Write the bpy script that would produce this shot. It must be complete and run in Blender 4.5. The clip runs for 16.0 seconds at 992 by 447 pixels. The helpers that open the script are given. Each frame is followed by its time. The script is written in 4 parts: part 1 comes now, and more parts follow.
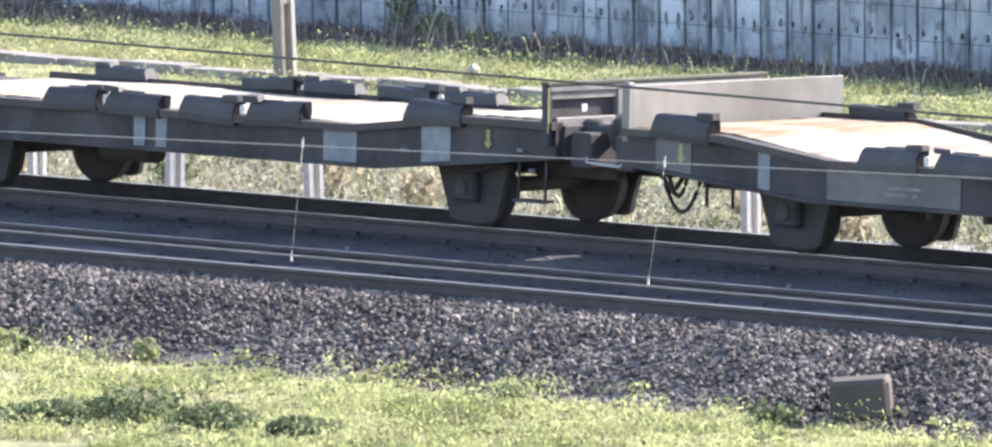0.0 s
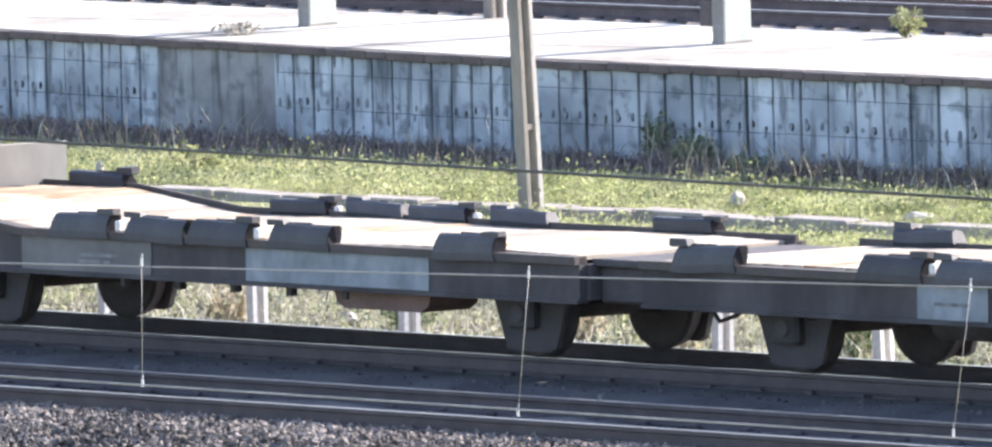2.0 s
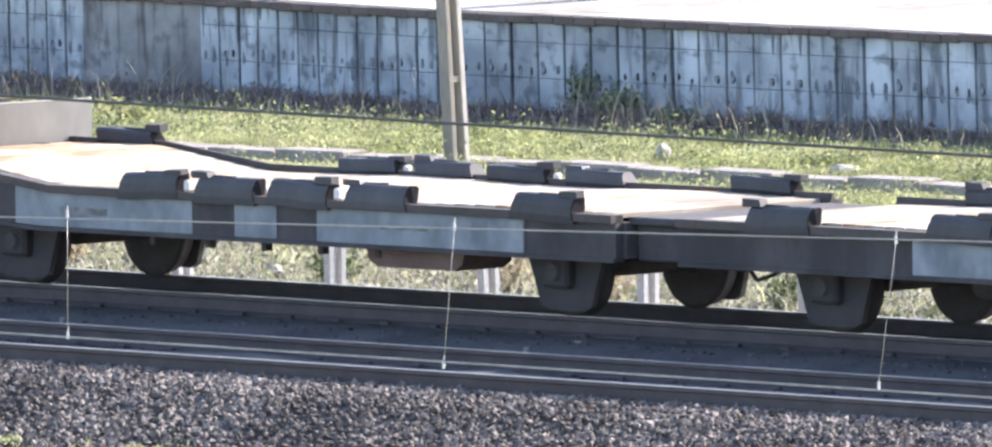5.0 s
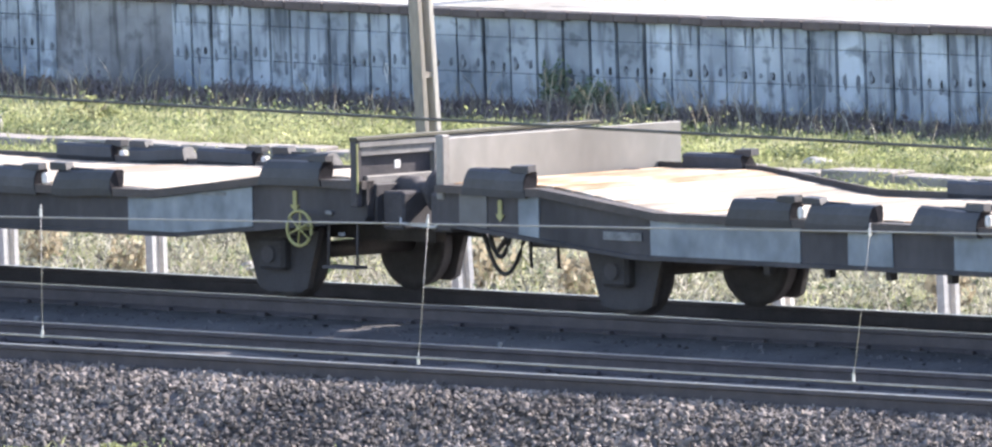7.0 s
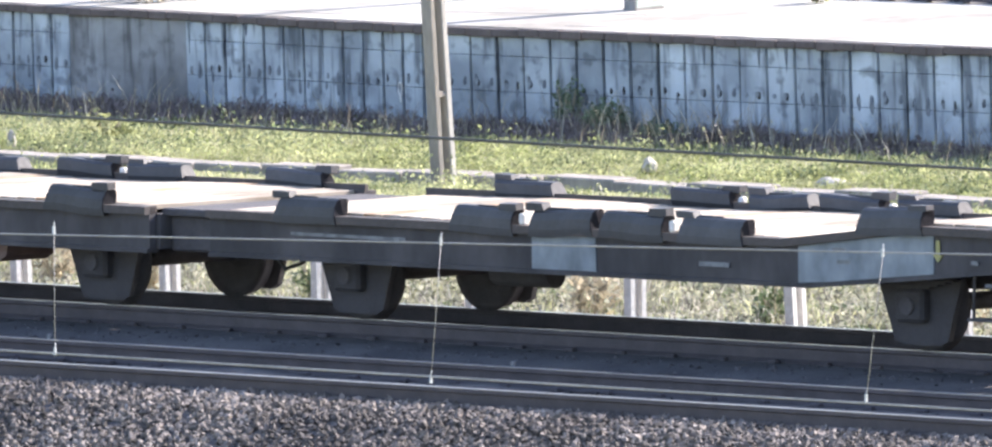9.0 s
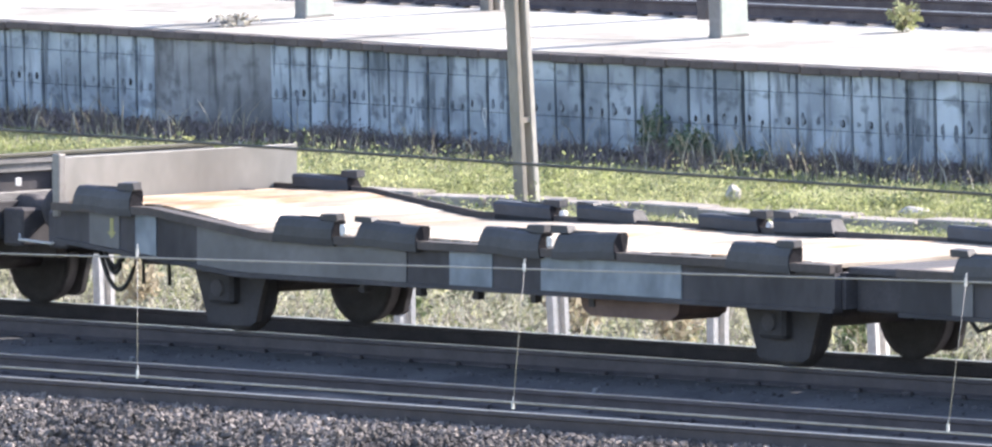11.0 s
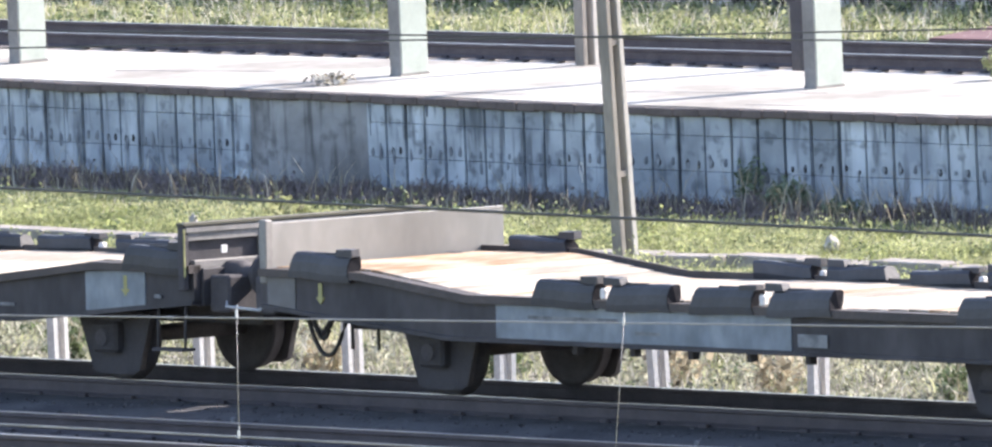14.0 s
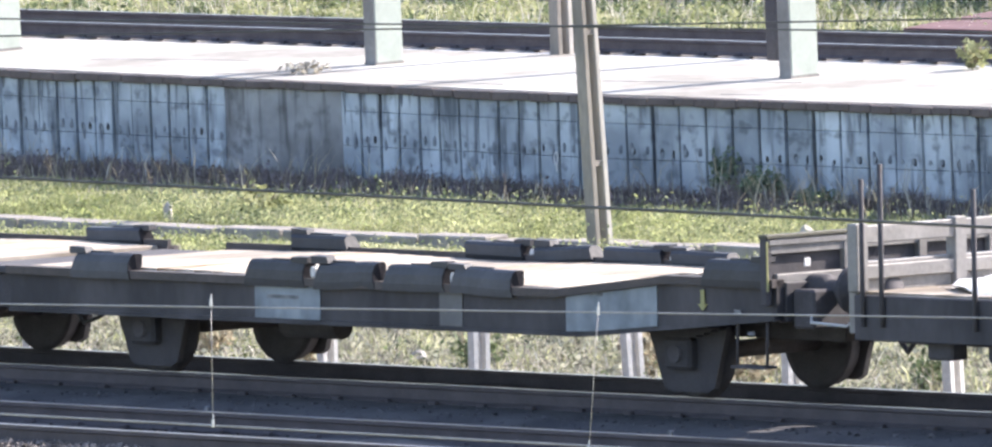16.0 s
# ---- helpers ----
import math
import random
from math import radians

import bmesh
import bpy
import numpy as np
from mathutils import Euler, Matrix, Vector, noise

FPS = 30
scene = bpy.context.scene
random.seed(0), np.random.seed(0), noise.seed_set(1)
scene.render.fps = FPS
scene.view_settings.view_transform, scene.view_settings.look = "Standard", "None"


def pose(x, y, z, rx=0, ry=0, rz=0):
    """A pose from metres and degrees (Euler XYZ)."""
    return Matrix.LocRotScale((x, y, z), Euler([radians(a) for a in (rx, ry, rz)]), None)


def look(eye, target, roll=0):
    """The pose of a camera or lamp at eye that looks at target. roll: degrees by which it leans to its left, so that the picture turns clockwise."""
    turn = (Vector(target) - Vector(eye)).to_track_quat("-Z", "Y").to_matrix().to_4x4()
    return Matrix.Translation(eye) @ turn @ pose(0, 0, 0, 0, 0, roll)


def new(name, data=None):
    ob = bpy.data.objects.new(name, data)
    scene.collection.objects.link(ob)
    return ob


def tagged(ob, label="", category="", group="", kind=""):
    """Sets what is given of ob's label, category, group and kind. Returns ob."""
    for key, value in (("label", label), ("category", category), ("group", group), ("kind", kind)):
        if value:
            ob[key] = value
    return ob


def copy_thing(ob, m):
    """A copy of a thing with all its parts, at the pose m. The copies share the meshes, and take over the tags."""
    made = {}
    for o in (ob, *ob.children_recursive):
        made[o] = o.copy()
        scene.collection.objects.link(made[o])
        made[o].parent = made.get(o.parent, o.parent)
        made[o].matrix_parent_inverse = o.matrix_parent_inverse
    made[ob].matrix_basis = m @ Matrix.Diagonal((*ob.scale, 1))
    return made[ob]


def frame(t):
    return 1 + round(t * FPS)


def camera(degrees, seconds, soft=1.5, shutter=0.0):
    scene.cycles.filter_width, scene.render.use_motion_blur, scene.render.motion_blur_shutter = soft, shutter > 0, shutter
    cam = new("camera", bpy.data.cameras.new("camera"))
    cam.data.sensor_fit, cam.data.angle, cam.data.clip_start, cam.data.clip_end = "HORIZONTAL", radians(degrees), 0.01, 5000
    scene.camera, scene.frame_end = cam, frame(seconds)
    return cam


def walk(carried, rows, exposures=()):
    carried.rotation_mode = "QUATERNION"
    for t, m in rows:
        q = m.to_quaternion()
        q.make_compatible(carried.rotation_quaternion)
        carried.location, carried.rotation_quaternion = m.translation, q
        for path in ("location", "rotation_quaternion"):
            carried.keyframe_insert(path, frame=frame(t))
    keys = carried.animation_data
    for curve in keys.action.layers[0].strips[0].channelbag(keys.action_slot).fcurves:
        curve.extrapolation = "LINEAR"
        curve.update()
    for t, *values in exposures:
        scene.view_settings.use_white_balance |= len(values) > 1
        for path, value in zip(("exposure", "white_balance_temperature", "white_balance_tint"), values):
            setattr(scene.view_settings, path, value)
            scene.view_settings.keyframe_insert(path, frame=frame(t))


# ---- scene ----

cam = camera(3.742, 16.0, soft=2.35, shutter=0.0)

EYE = (91.669, -90.793, 11.461)
# seconds, degrees to the side, down, leaning, metres back
VIEWS = (
    (0, 44.8233, 5.1300, 0.388, 14.36),
    (0.5, 45.6334, 4.8456, 0.789, 11.89),
    (0.75, 45.8591, 4.6802, 1.535, 5.94),
    (1, 46.0848, 4.5147, 2.281, 0.00),
    (1.5, 46.0218, 4.5012, 1.931, 0.00),
    (2, 45.8283, 4.5646, 1.717, 0.00),
    (2.5, 45.6570, 4.6388, 1.444, 0.00),
    (3, 45.5541, 4.6949, 1.610, 0.00),
    (3.5, 45.5235, 4.7336, 1.626, 0.00),
    (4, 45.5443, 4.7452, 1.644, 0.00),
    (6.5, 45.4432, 4.7720, 1.820, 0.00),
    (7, 45.4529, 4.7742, 2.109, 0.00),
    (7.5, 45.5041, 4.7528, 2.208, 0.00),
    (8, 45.5035, 4.7158, 2.321, 0.00),
    (8.5, 45.4987, 4.6971, 2.401, 0.00),
    (9, 45.5000, 4.7000, 1.900, 0.00),
    (9.5, 45.5762, 4.7008, 1.449, 0.00),
    (10, 45.7405, 4.6998, 0.929, 0.00),
    (12.5, 46.0604, 4.3437, 2.656, 0.00),
    (13, 46.1206, 4.3321, 2.743, 0.00),
    (13.5, 46.1878, 4.3502, 2.720, 0.00),
    (14, 46.1777, 4.3713, 2.453, 0.00),
    (14.5, 46.1268, 4.3879, 2.496, 0.00),
    (15, 46.0505, 4.4055, 2.593, 0.00),
    (15.5, 46.0135, 4.4216, 2.561, 0.00),
    (16, 46.0828, 4.4161, 2.355, 0.00),
)
# seconds, place of the train along its track
TRAIN = (
    (0, 3.53), (0.5, 0.16), (1, -3.26), (1.5, -6.67),
    (2, -9.86), (2.5, -13.28), (3, -16.34), (3.5, -19.59),
    (4, -22.81), (4.5, -26.02), (5, -29.26), (5.5, -32.50),
    (6, -35.75), (6.5, -39.00), (7, -42.23), (7.5, -45.55),
    (8, -48.74), (8.5, -52.20), (9, -55.51), (9.5, -58.87),
    (10, -62.17), (10.5, -65.66), (11, -68.95), (11.5, -72.18),
    (12, -75.38), (12.5, -78.59), (13, -81.82), (13.5, -84.99),
    (14, -88.28), (14.5, -91.49), (15, -94.77), (15.5, -98.11),
    (16, -101.51),
)
UNIT = 20.72


def view(side, down, lean, back):
    a, p = radians(side), radians(down)
    way = Vector((-math.sin(a) * math.cos(p), math.cos(a) * math.cos(p), -math.sin(p)))
    eye = Vector(EYE) - way * back
    return look(eye, eye + way * 100, -lean)


walk(cam, [(t, view(a, p, r, b)) for t, a, p, r, b in VIEWS], [(0, 1.67, 6600, 18), (10.2, 1.67, 6600, 18), (12.3, 1.57, 6600, 18), (16, 1.57, 6600, 18)])

# ---- light ----
SUN_ELEVATION, SUN_TURN = 31.0, 16.0      # turn: degrees from +y towards +x
sun_way = Vector((math.sin(radians(SUN_TURN)) * math.cos(radians(SUN_ELEVATION)),
                  math.cos(radians(SUN_TURN)) * math.cos(radians(SUN_ELEVATION)),
                  math.sin(radians(SUN_ELEVATION))))
sun_data = bpy.data.lights.new("sun", "SUN")
sun_data.energy, sun_data.angle, sun_data.color = 4.6, radians(0.6), (1.0, 0.96, 0.88)
sun = new("sun", sun_data)
sun.matrix_world = look(sun_way * 80, (0, 0, 0))
world = bpy.data.worlds.new("sky")
scene.world = world
world.use_nodes = True
sky = world.node_tree.nodes.new("ShaderNodeTexSky")
sky.sky_type, sky.sun_disc = "NISHITA", False
sky.sun_elevation, sky.sun_rotation = radians(SUN_ELEVATION), radians(SUN_TURN)
world.node_tree.links.new(sky.outputs["Color"], world.node_tree.nodes["Background"].inputs["Color"])
world.node_tree.nodes["Background"].inputs["Strength"].default_value = 0.15


# ---- materials ----
def mat(name, c1, c2, scale=3.0, rough=0.8, metal=0.0, bump=0.25, fine=40.0, stretch=(1, 1, 1), spread=0.12,
        island=False, piece=False, contrast=0.25, through_light=0.0):
    m = bpy.data.materials.new(name)
    m.use_nodes = True
    nt = m.node_tree
    n, l = nt.nodes, nt.links
    bsdf = n["Principled BSDF"]
    bsdf.inputs["Roughness"].default_value = rough
    bsdf.inputs["Metallic"].default_value = metal
    tc = n.new("ShaderNodeTexCoord")
    mp = n.new("ShaderNodeMapping")
    mp.inputs["Scale"].default_value = stretch
    l.new(tc.outputs["Object"], mp.inputs["Vector"])
    big, small = n.new("ShaderNodeTexNoise"), n.new("ShaderNodeTexNoise")
    big.inputs["Scale"].default_value, small.inputs["Scale"].default_value = scale, fine
    big.inputs["Detail"].default_value, small.inputs["Detail"].default_value = 5, 3
    l.new(mp.outputs[0], big.inputs["Vector"])
    l.new(mp.outputs[0], small.inputs["Vector"])
    ramp = n.new("ShaderNodeValToRGB")
    ramp.color_ramp.elements[0].position, ramp.color_ramp.elements[1].position = 0.5 - contrast, 0.5 + contrast
    ramp.color_ramp.elements[0].color, ramp.color_ramp.elements[1].color = (*c1, 1), (*c2, 1)
    l.new(big.outputs[0], ramp.inputs[0])
    hsv = n.new("ShaderNodeHueSaturation")
    l.new(ramp.outputs[0], hsv.inputs["Color"])
    add = n.new("ShaderNodeMath")
    add.operation = "MULTIPLY_ADD"
    add.inputs[1].default_value, add.inputs[2].default_value = spread * 4, 1 - spread * 2
    l.new(small.outputs[0], add.inputs[0])
    value = add.outputs[0]
    if island or piece:
        src = n.new("ShaderNodeNewGeometry").outputs["Random Per Island"] if island else n.new("ShaderNodeObjectInfo").outputs["Random"]
        mul = n.new("ShaderNodeMath")
        mul.operation = "MULTIPLY_ADD"
        mul.inputs[1].default_value, mul.inputs[2].default_value = (1.5 * island, 1 - 0.75 * island) if island else (0.6, 0.68)
        l.new(src, mul.inputs[0])
        both = n.new("ShaderNodeMath")
        both.operation = "MULTIPLY"
        l.new(value, both.inputs[0])
        l.new(mul.outputs[0], both.inputs[1])
        value = both.outputs[0]
    l.new(value, hsv.inputs["Value"])
    l.new(hsv.outputs[0], bsdf.inputs["Base Color"])
    if through_light:
        thin, mix = n.new("ShaderNodeBsdfTranslucent"), n.new("ShaderNodeMixShader")
        l.new(hsv.outputs[0], thin.inputs["Color"])
        mix.inputs[0].default_value = through_light
        l.new(bsdf.outputs[0], mix.inputs[1])
        l.new(thin.outputs[0], mix.inputs[2])
        l.new(mix.outputs[0], n["Material Output"].inputs["Surface"])
    if bump:
        bp = n.new("ShaderNodeBump")
        bp.inputs["Strength"].default_value, bp.inputs["Distance"].default_value = bump, 0.02
        l.new(small.outputs[0], bp.inputs["Height"])
        l.new(bp.outputs[0], bsdf.inputs["Normal"])
    return m


def wall_mat(name, c1, c2, stain, reach, piece=True):
    """Sky-lit concrete: cloudy base, run-off streaks and blotches that go on from slab to slab."""
    m = bpy.data.materials.new(name)
    m.use_nodes = True
    n, l = m.node_tree.nodes, m.node_tree.links
    bsdf = n["Principled BSDF"]
    bsdf.inputs["Roughness"].default_value = 0.88
    where = n.new("ShaderNodeNewGeometry").outputs["Position"]

    def layer(scale, stretch, lo, hi, detail=4):
        mp, tex, ramp = n.new("ShaderNodeMapping"), n.new("ShaderNodeTexNoise"), n.new("ShaderNodeMapRange")
        mp.inputs["Scale"].default_value = stretch
        tex.inputs["Scale"].default_value, tex.inputs["Detail"].default_value = scale, detail
        ramp.inputs["From Min"].default_value, ramp.inputs["From Max"].default_value = lo, hi
        l.new(where, mp.inputs["Vector"])
        l.new(mp.outputs[0], tex.inputs["Vector"])
        l.new(tex.outputs[0], ramp.inputs["Value"])
        return ramp.outputs[0]

    def mix(fac, a, b):
        node = n.new("ShaderNodeMix")
        node.data_type = "RGBA"
        for socket, value in ((node.inputs[0], fac), (node.inputs[6], a), (node.inputs[7], b)):
            if isinstance(value, tuple):
                socket.default_value = (*value, 1)
            else:
                l.new(value, socket)
        return node.outputs[2]
    colour = mix(layer(1.3, (1, 1, 1), 0.38, 0.62), c1, c2)
    streak = layer(2.2, (3.2, 3.2, 0.45), 0.52, 0.52 + reach)
    blotch = layer(4.5, (1, 1, 1.3), 0.55, 0.55 + reach)
    half = n.new("ShaderNodeMath")
    half.operation = "MULTIPLY"
    half.inputs[1].default_value = 0.75
    l.new(streak, half.inputs[0])
    colour = mix(half.outputs[0], colour, stain)
    soft = n.new("ShaderNodeMath")
    soft.operation = "MULTIPLY"
    soft.inputs[1].default_value = 0.6
    l.new(blotch, soft.inputs[0])
    colour = mix(soft.outputs[0], colour, stain)
    hsv = n.new("ShaderNodeHueSaturation")
    l.new(colour, hsv.inputs["Color"])
    if piece:
        vary = n.new("ShaderNodeMath")
        vary.operation = "MULTIPLY_ADD"
        vary.inputs[1].default_value, vary.inputs[2].default_value = 0.38, 0.80
        l.new(n.new("ShaderNodeObjectInfo").outputs["Random"], vary.inputs[0])
        l.new(vary.outputs[0], hsv.inputs["Value"])
    l.new(hsv.outputs[0], bsdf.inputs["Base Color"])
    bp = n.new("ShaderNodeBump")
    bp.inputs["Strength"].default_value, bp.inputs["Distance"].default_value = 0.4, 0.015
    l.new(layer(28, (1, 1, 1), 0, 1), bp.inputs["Height"])
    l.new(bp.outputs[0], bsdf.inputs["Normal"])
    return m


M_SOIL = mat("soil", (0.13, 0.14, 0.06), (0.34, 0.33, 0.17), 2.2, 0.95, bump=1.0, fine=25, spread=0.25, contrast=0.15)
M_BED = mat("track_bed", (0.048, 0.046, 0.05), (0.092, 0.087, 0.089), 1.3, 0.95, bump=0.7, fine=14, contrast=0.14)
M_STONE = mat("ballast_stone", (0.075, 0.064, 0.060), (0.20, 0.173, 0.156), 0.9, 0.85, bump=0.3, fine=60, island=True, contrast=0.16)
M_PALESTONE = mat("pale_ballast_stone", (0.30, 0.26, 0.23), (0.46, 0.42, 0.38), 3, 0.8, bump=0.2, fine=60, island=0.6)
M_FARBED = mat("rusty_track_bed", (0.075, 0.062, 0.058), (0.15, 0.128, 0.118), 2.0, 0.95, bump=0.7, fine=14)
M_FARRAIL = mat("brown_rail", (0.085, 0.066, 0.066), (0.15, 0.12, 0.115), 4, 0.85)
M_DARKSTONE = mat("dark_ballast", (0.045, 0.043, 0.046), (0.085, 0.08, 0.083), 1.5, 0.9, bump=0.3, fine=60, island=True)
M_GRASS = mat("grass", (0.18, 0.205, 0.085), (0.48, 0.48, 0.28), 0.9, 0.75, bump=0, fine=4, spread=0.15, island=0.6, through_light=0.55, contrast=0.13)
M_DRY = mat("dry_grass", (0.24, 0.20, 0.13), (0.50, 0.44, 0.32), 1.5, 0.8, bump=0, fine=5, island=0.8, through_light=0.4)
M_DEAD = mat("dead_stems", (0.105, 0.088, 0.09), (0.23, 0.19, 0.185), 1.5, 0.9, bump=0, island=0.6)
M_STRAW = mat("bleached_straw", (0.34, 0.31, 0.25), (0.58, 0.55, 0.48), 2.5, 0.8, bump=0, fine=5, island=0.7, through_light=0.3)
M_GRIT = mat("pale_grit", (0.17, 0.16, 0.13), (0.36, 0.34, 0.30), 2.5, 0.95, bump=0.8, fine=14)
M_LEAF = mat("weed_leaf", (0.085, 0.115, 0.055), (0.16, 0.195, 0.10), 3, 0.75, bump=0, island=0.8, through_light=0.35)
M_HERB = mat("sunlit_herb_leaf", (0.20, 0.225, 0.10), (0.41, 0.42, 0.24), 0.8, 0.9, bump=0, fine=5, island=0.25, through_light=0.5, contrast=0.15)
M_IVY = mat("climbing_weed_leaf", (0.12, 0.165, 0.10), (0.21, 0.265, 0.17), 3, 0.75, bump=0, island=0.6, through_light=0.35)
M_SCRUB = mat("grey_scrub_leaf", (0.16, 0.17, 0.11), (0.40, 0.39, 0.30), 1.2, 0.75, bump=0, fine=5, island=0.9, through_light=0.4)
M_RAILSIDE = mat("rusty_rail", (0.052, 0.045, 0.05), (0.088, 0.075, 0.079), 4, 0.85, 0.0)
M_RAILTOP = mat("worn_rail_head", (0.30, 0.29, 0.29), (0.45, 0.44, 0.43), 5, 0.35, 0.8, bump=0.05)
M_SLEEPER = mat("sleeper_concrete", (0.05, 0.048, 0.051), (0.085, 0.082, 0.084), 3, 0.9, piece=True)
M_PLATFORM = mat("platform_concrete", (0.22, 0.205, 0.18), (0.40, 0.385, 0.35), 0.7, 0.9, fine=5, contrast=0.13, spread=0.2)
M_COPING = mat("coping_stone", (0.07, 0.055, 0.053), (0.135, 0.108, 0.102), 2, 0.9, fine=20)
M_PANEL = wall_mat("platform_wall_slab", (0.24, 0.275, 0.315), (0.46, 0.515, 0.565), (0.085, 0.10, 0.12), 0.12)
M_PLASTER = wall_mat("wall_plaster", (0.15, 0.15, 0.155), (0.31, 0.32, 0.335), (0.075, 0.075, 0.08), 0.14, False)
M_PALESLEEPER = mat("pale_sleeper", (0.2, 0.19, 0.18), (0.34, 0.32, 0.30), 3, 0.9, piece=True)
M_SMEAR = mat("faded_wall_stain", (0.11, 0.125, 0.15), (0.24, 0.27, 0.30), 9, 0.95, contrast=0.12)
# Near-black that paints the shade in lifting holes; also backs the slab joints.
M_DARKGAP = mat("dark_hole_and_joint", (0.02, 0.022, 0.025), (0.06, 0.062, 0.066), 6, 0.95)
M_PILLAR = mat("pillar_paint", (0.33, 0.37, 0.325), (0.41, 0.455, 0.41), 2, 0.7, fine=12, spread=0.07, bump=0.1)
M_POLE = mat("pole_concrete", (0.15, 0.135, 0.12), (0.33, 0.30, 0.265), 2, 0.9, fine=25, stretch=(1, 1, 0.3))
M_PALEPOLE = mat("pale_pole_concrete", (0.30, 0.28, 0.255), (0.52, 0.495, 0.46), 2, 0.9, fine=25, stretch=(1, 1, 0.3))
M_POST = mat("fence_post_concrete", (0.55, 0.53, 0.50), (0.75, 0.73, 0.70), 4, 0.9, fine=25)
M_FRAME = mat("wagon_frame_paint", (0.024, 0.023, 0.028), (0.060, 0.056, 0.062), 1.6, 0.75, 0.0, fine=9, stretch=(1, 1, 0.5), contrast=0.15, spread=0.2)
M_FLANGE = mat("rusty_sole_bar", (0.045, 0.039, 0.038), (0.085, 0.07, 0.066), 2.5, 0.75, 0.0, fine=20)
M_FLAP = mat("dark_flap_paint", (0.028, 0.029, 0.035), (0.05, 0.051, 0.059), 3, 0.6, 0.0, fine=20, piece=True)
M_PATCH = mat("repainted_panel", (0.115, 0.14, 0.17), (0.215, 0.25, 0.285), 2.2, 0.6, fine=8, stretch=(1, 1, 0.7), contrast=0.13, spread=0.18)
M_PATCHDIM = mat("faded_panel", (0.08, 0.08, 0.085), (0.14, 0.14, 0.147), 1.6, 0.6, fine=8)
M_MARK = mat("white_marking", (0.35, 0.36, 0.38), (0.5, 0.51, 0.52), 8, 0.7)
M_LETTER = mat("faded_lettering", (0.10, 0.105, 0.115), (0.19, 0.20, 0.21), 9, 0.7, contrast=0.12)
M_YELLOW = mat("yellow_marking", (0.24, 0.23, 0.09), (0.34, 0.32, 0.14), 8, 0.6)
M_DECK = mat("deck_planks", (0.24, 0.195, 0.145), (0.48, 0.42, 0.35), 1.3, 0.85, fine=9, stretch=(2.2, 0.7, 1.0), piece=True, contrast=0.14)
M_RUSTDECK = mat("rust_stained_planks", (0.28, 0.155, 0.07), (0.47, 0.37, 0.27), 1.6, 0.85, fine=9, stretch=(2.0, 1.0, 1.0), piece=True, contrast=0.12)
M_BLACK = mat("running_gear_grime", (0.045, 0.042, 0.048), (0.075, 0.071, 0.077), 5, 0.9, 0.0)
M_GUARD = mat("oily_guard_plate", (0.034, 0.032, 0.037), (0.055, 0.052, 0.057), 4, 0.85)
M_RUSTBOX = mat("rusty_brown_box", (0.10, 0.062, 0.055), (0.17, 0.115, 0.10), 2.5, 0.8, fine=14)
M_STEEL = mat("galvanised_board", (0.135, 0.133, 0.127), (0.235, 0.232, 0.222), 0.8, 0.55, 0.1, fine=5, stretch=(1, 1.0, 0.6), bump=0.05, contrast=0.14)
M_GREYBEAM = mat("grey_headstock_paint", (0.15, 0.143, 0.137), (0.25, 0.24, 0.23), 2, 0.6, 0.1, fine=18)
M_HOSE = mat("rubber_hose", (0.015, 0.015, 0.016), (0.03, 0.03, 0.03), 8, 0.6)
# Matt near-black for closed flap ends: the shade of a hollow put into colour.
M_ENDSHADE = mat("flap_end_shade", (0.018, 0.018, 0.021), (0.038, 0.036, 0.039), 8, 1.0)
M_ENDSHADE.node_tree.nodes["Principled BSDF"].inputs["Specular IOR Level"].default_value = 0.0
M_OLIVE = mat("olive_top_rail", (0.05, 0.048, 0.032), (0.09, 0.085, 0.06), 3, 0.7, fine=16)
M_LIME = mat("lime_weed_leaf", (0.25, 0.29, 0.11), (0.49, 0.51, 0.27), 0.9, 0.9, bump=0, fine=5, island=0.2, through_light=0.55, contrast=0.15)
M_WIRE = mat("overhead_wire", (0.20, 0.195, 0.195), (0.32, 0.31, 0.31), 5, 0.5, 0.3, bump=0)
M_DARKWIRE = mat("dark_cable", (0.03, 0.03, 0.03), (0.06, 0.06, 0.06), 5, 0.6, 0.0, bump=0)
M_WHITE = mat("white_plastic", (0.6, 0.58, 0.56), (0.8, 0.78, 0.75), 4, 0.7)
M_RED = mat("red_clay_surface", (0.09, 0.042, 0.047), (0.16, 0.085, 0.085), 2, 0.9)
M_DARKBROWN = mat("dark_brown_varied", (0.05, 0.045, 0.04), (0.12, 0.10, 0.09), 2, 0.9, piece=True)
M_ROCK = mat("pale_rubble", (0.28, 0.265, 0.24), (0.42, 0.40, 0.37), 5, 0.9)


# ---- mesh helpers ----
def link(name, bm, materials, parent=None, label=""):
    me = bpy.data.meshes.new(name)
    bm.to_mesh(me)
    bm.free()
    for m in materials if isinstance(materials, (list, tuple)) else (materials,):
        me.materials.append(m)
    ob = new(name, me)
    if parent is not None:
        ob.parent = parent
    if label:
        ob["label"] = label
    return ob


def part(name, bm, material, parent, label=""):
    return link(name, bm, material, parent, label)


def again(ob, name, m, parent=None):
    c = new(name, ob.data)
    c.parent = parent
    c.matrix_basis = m
    return c


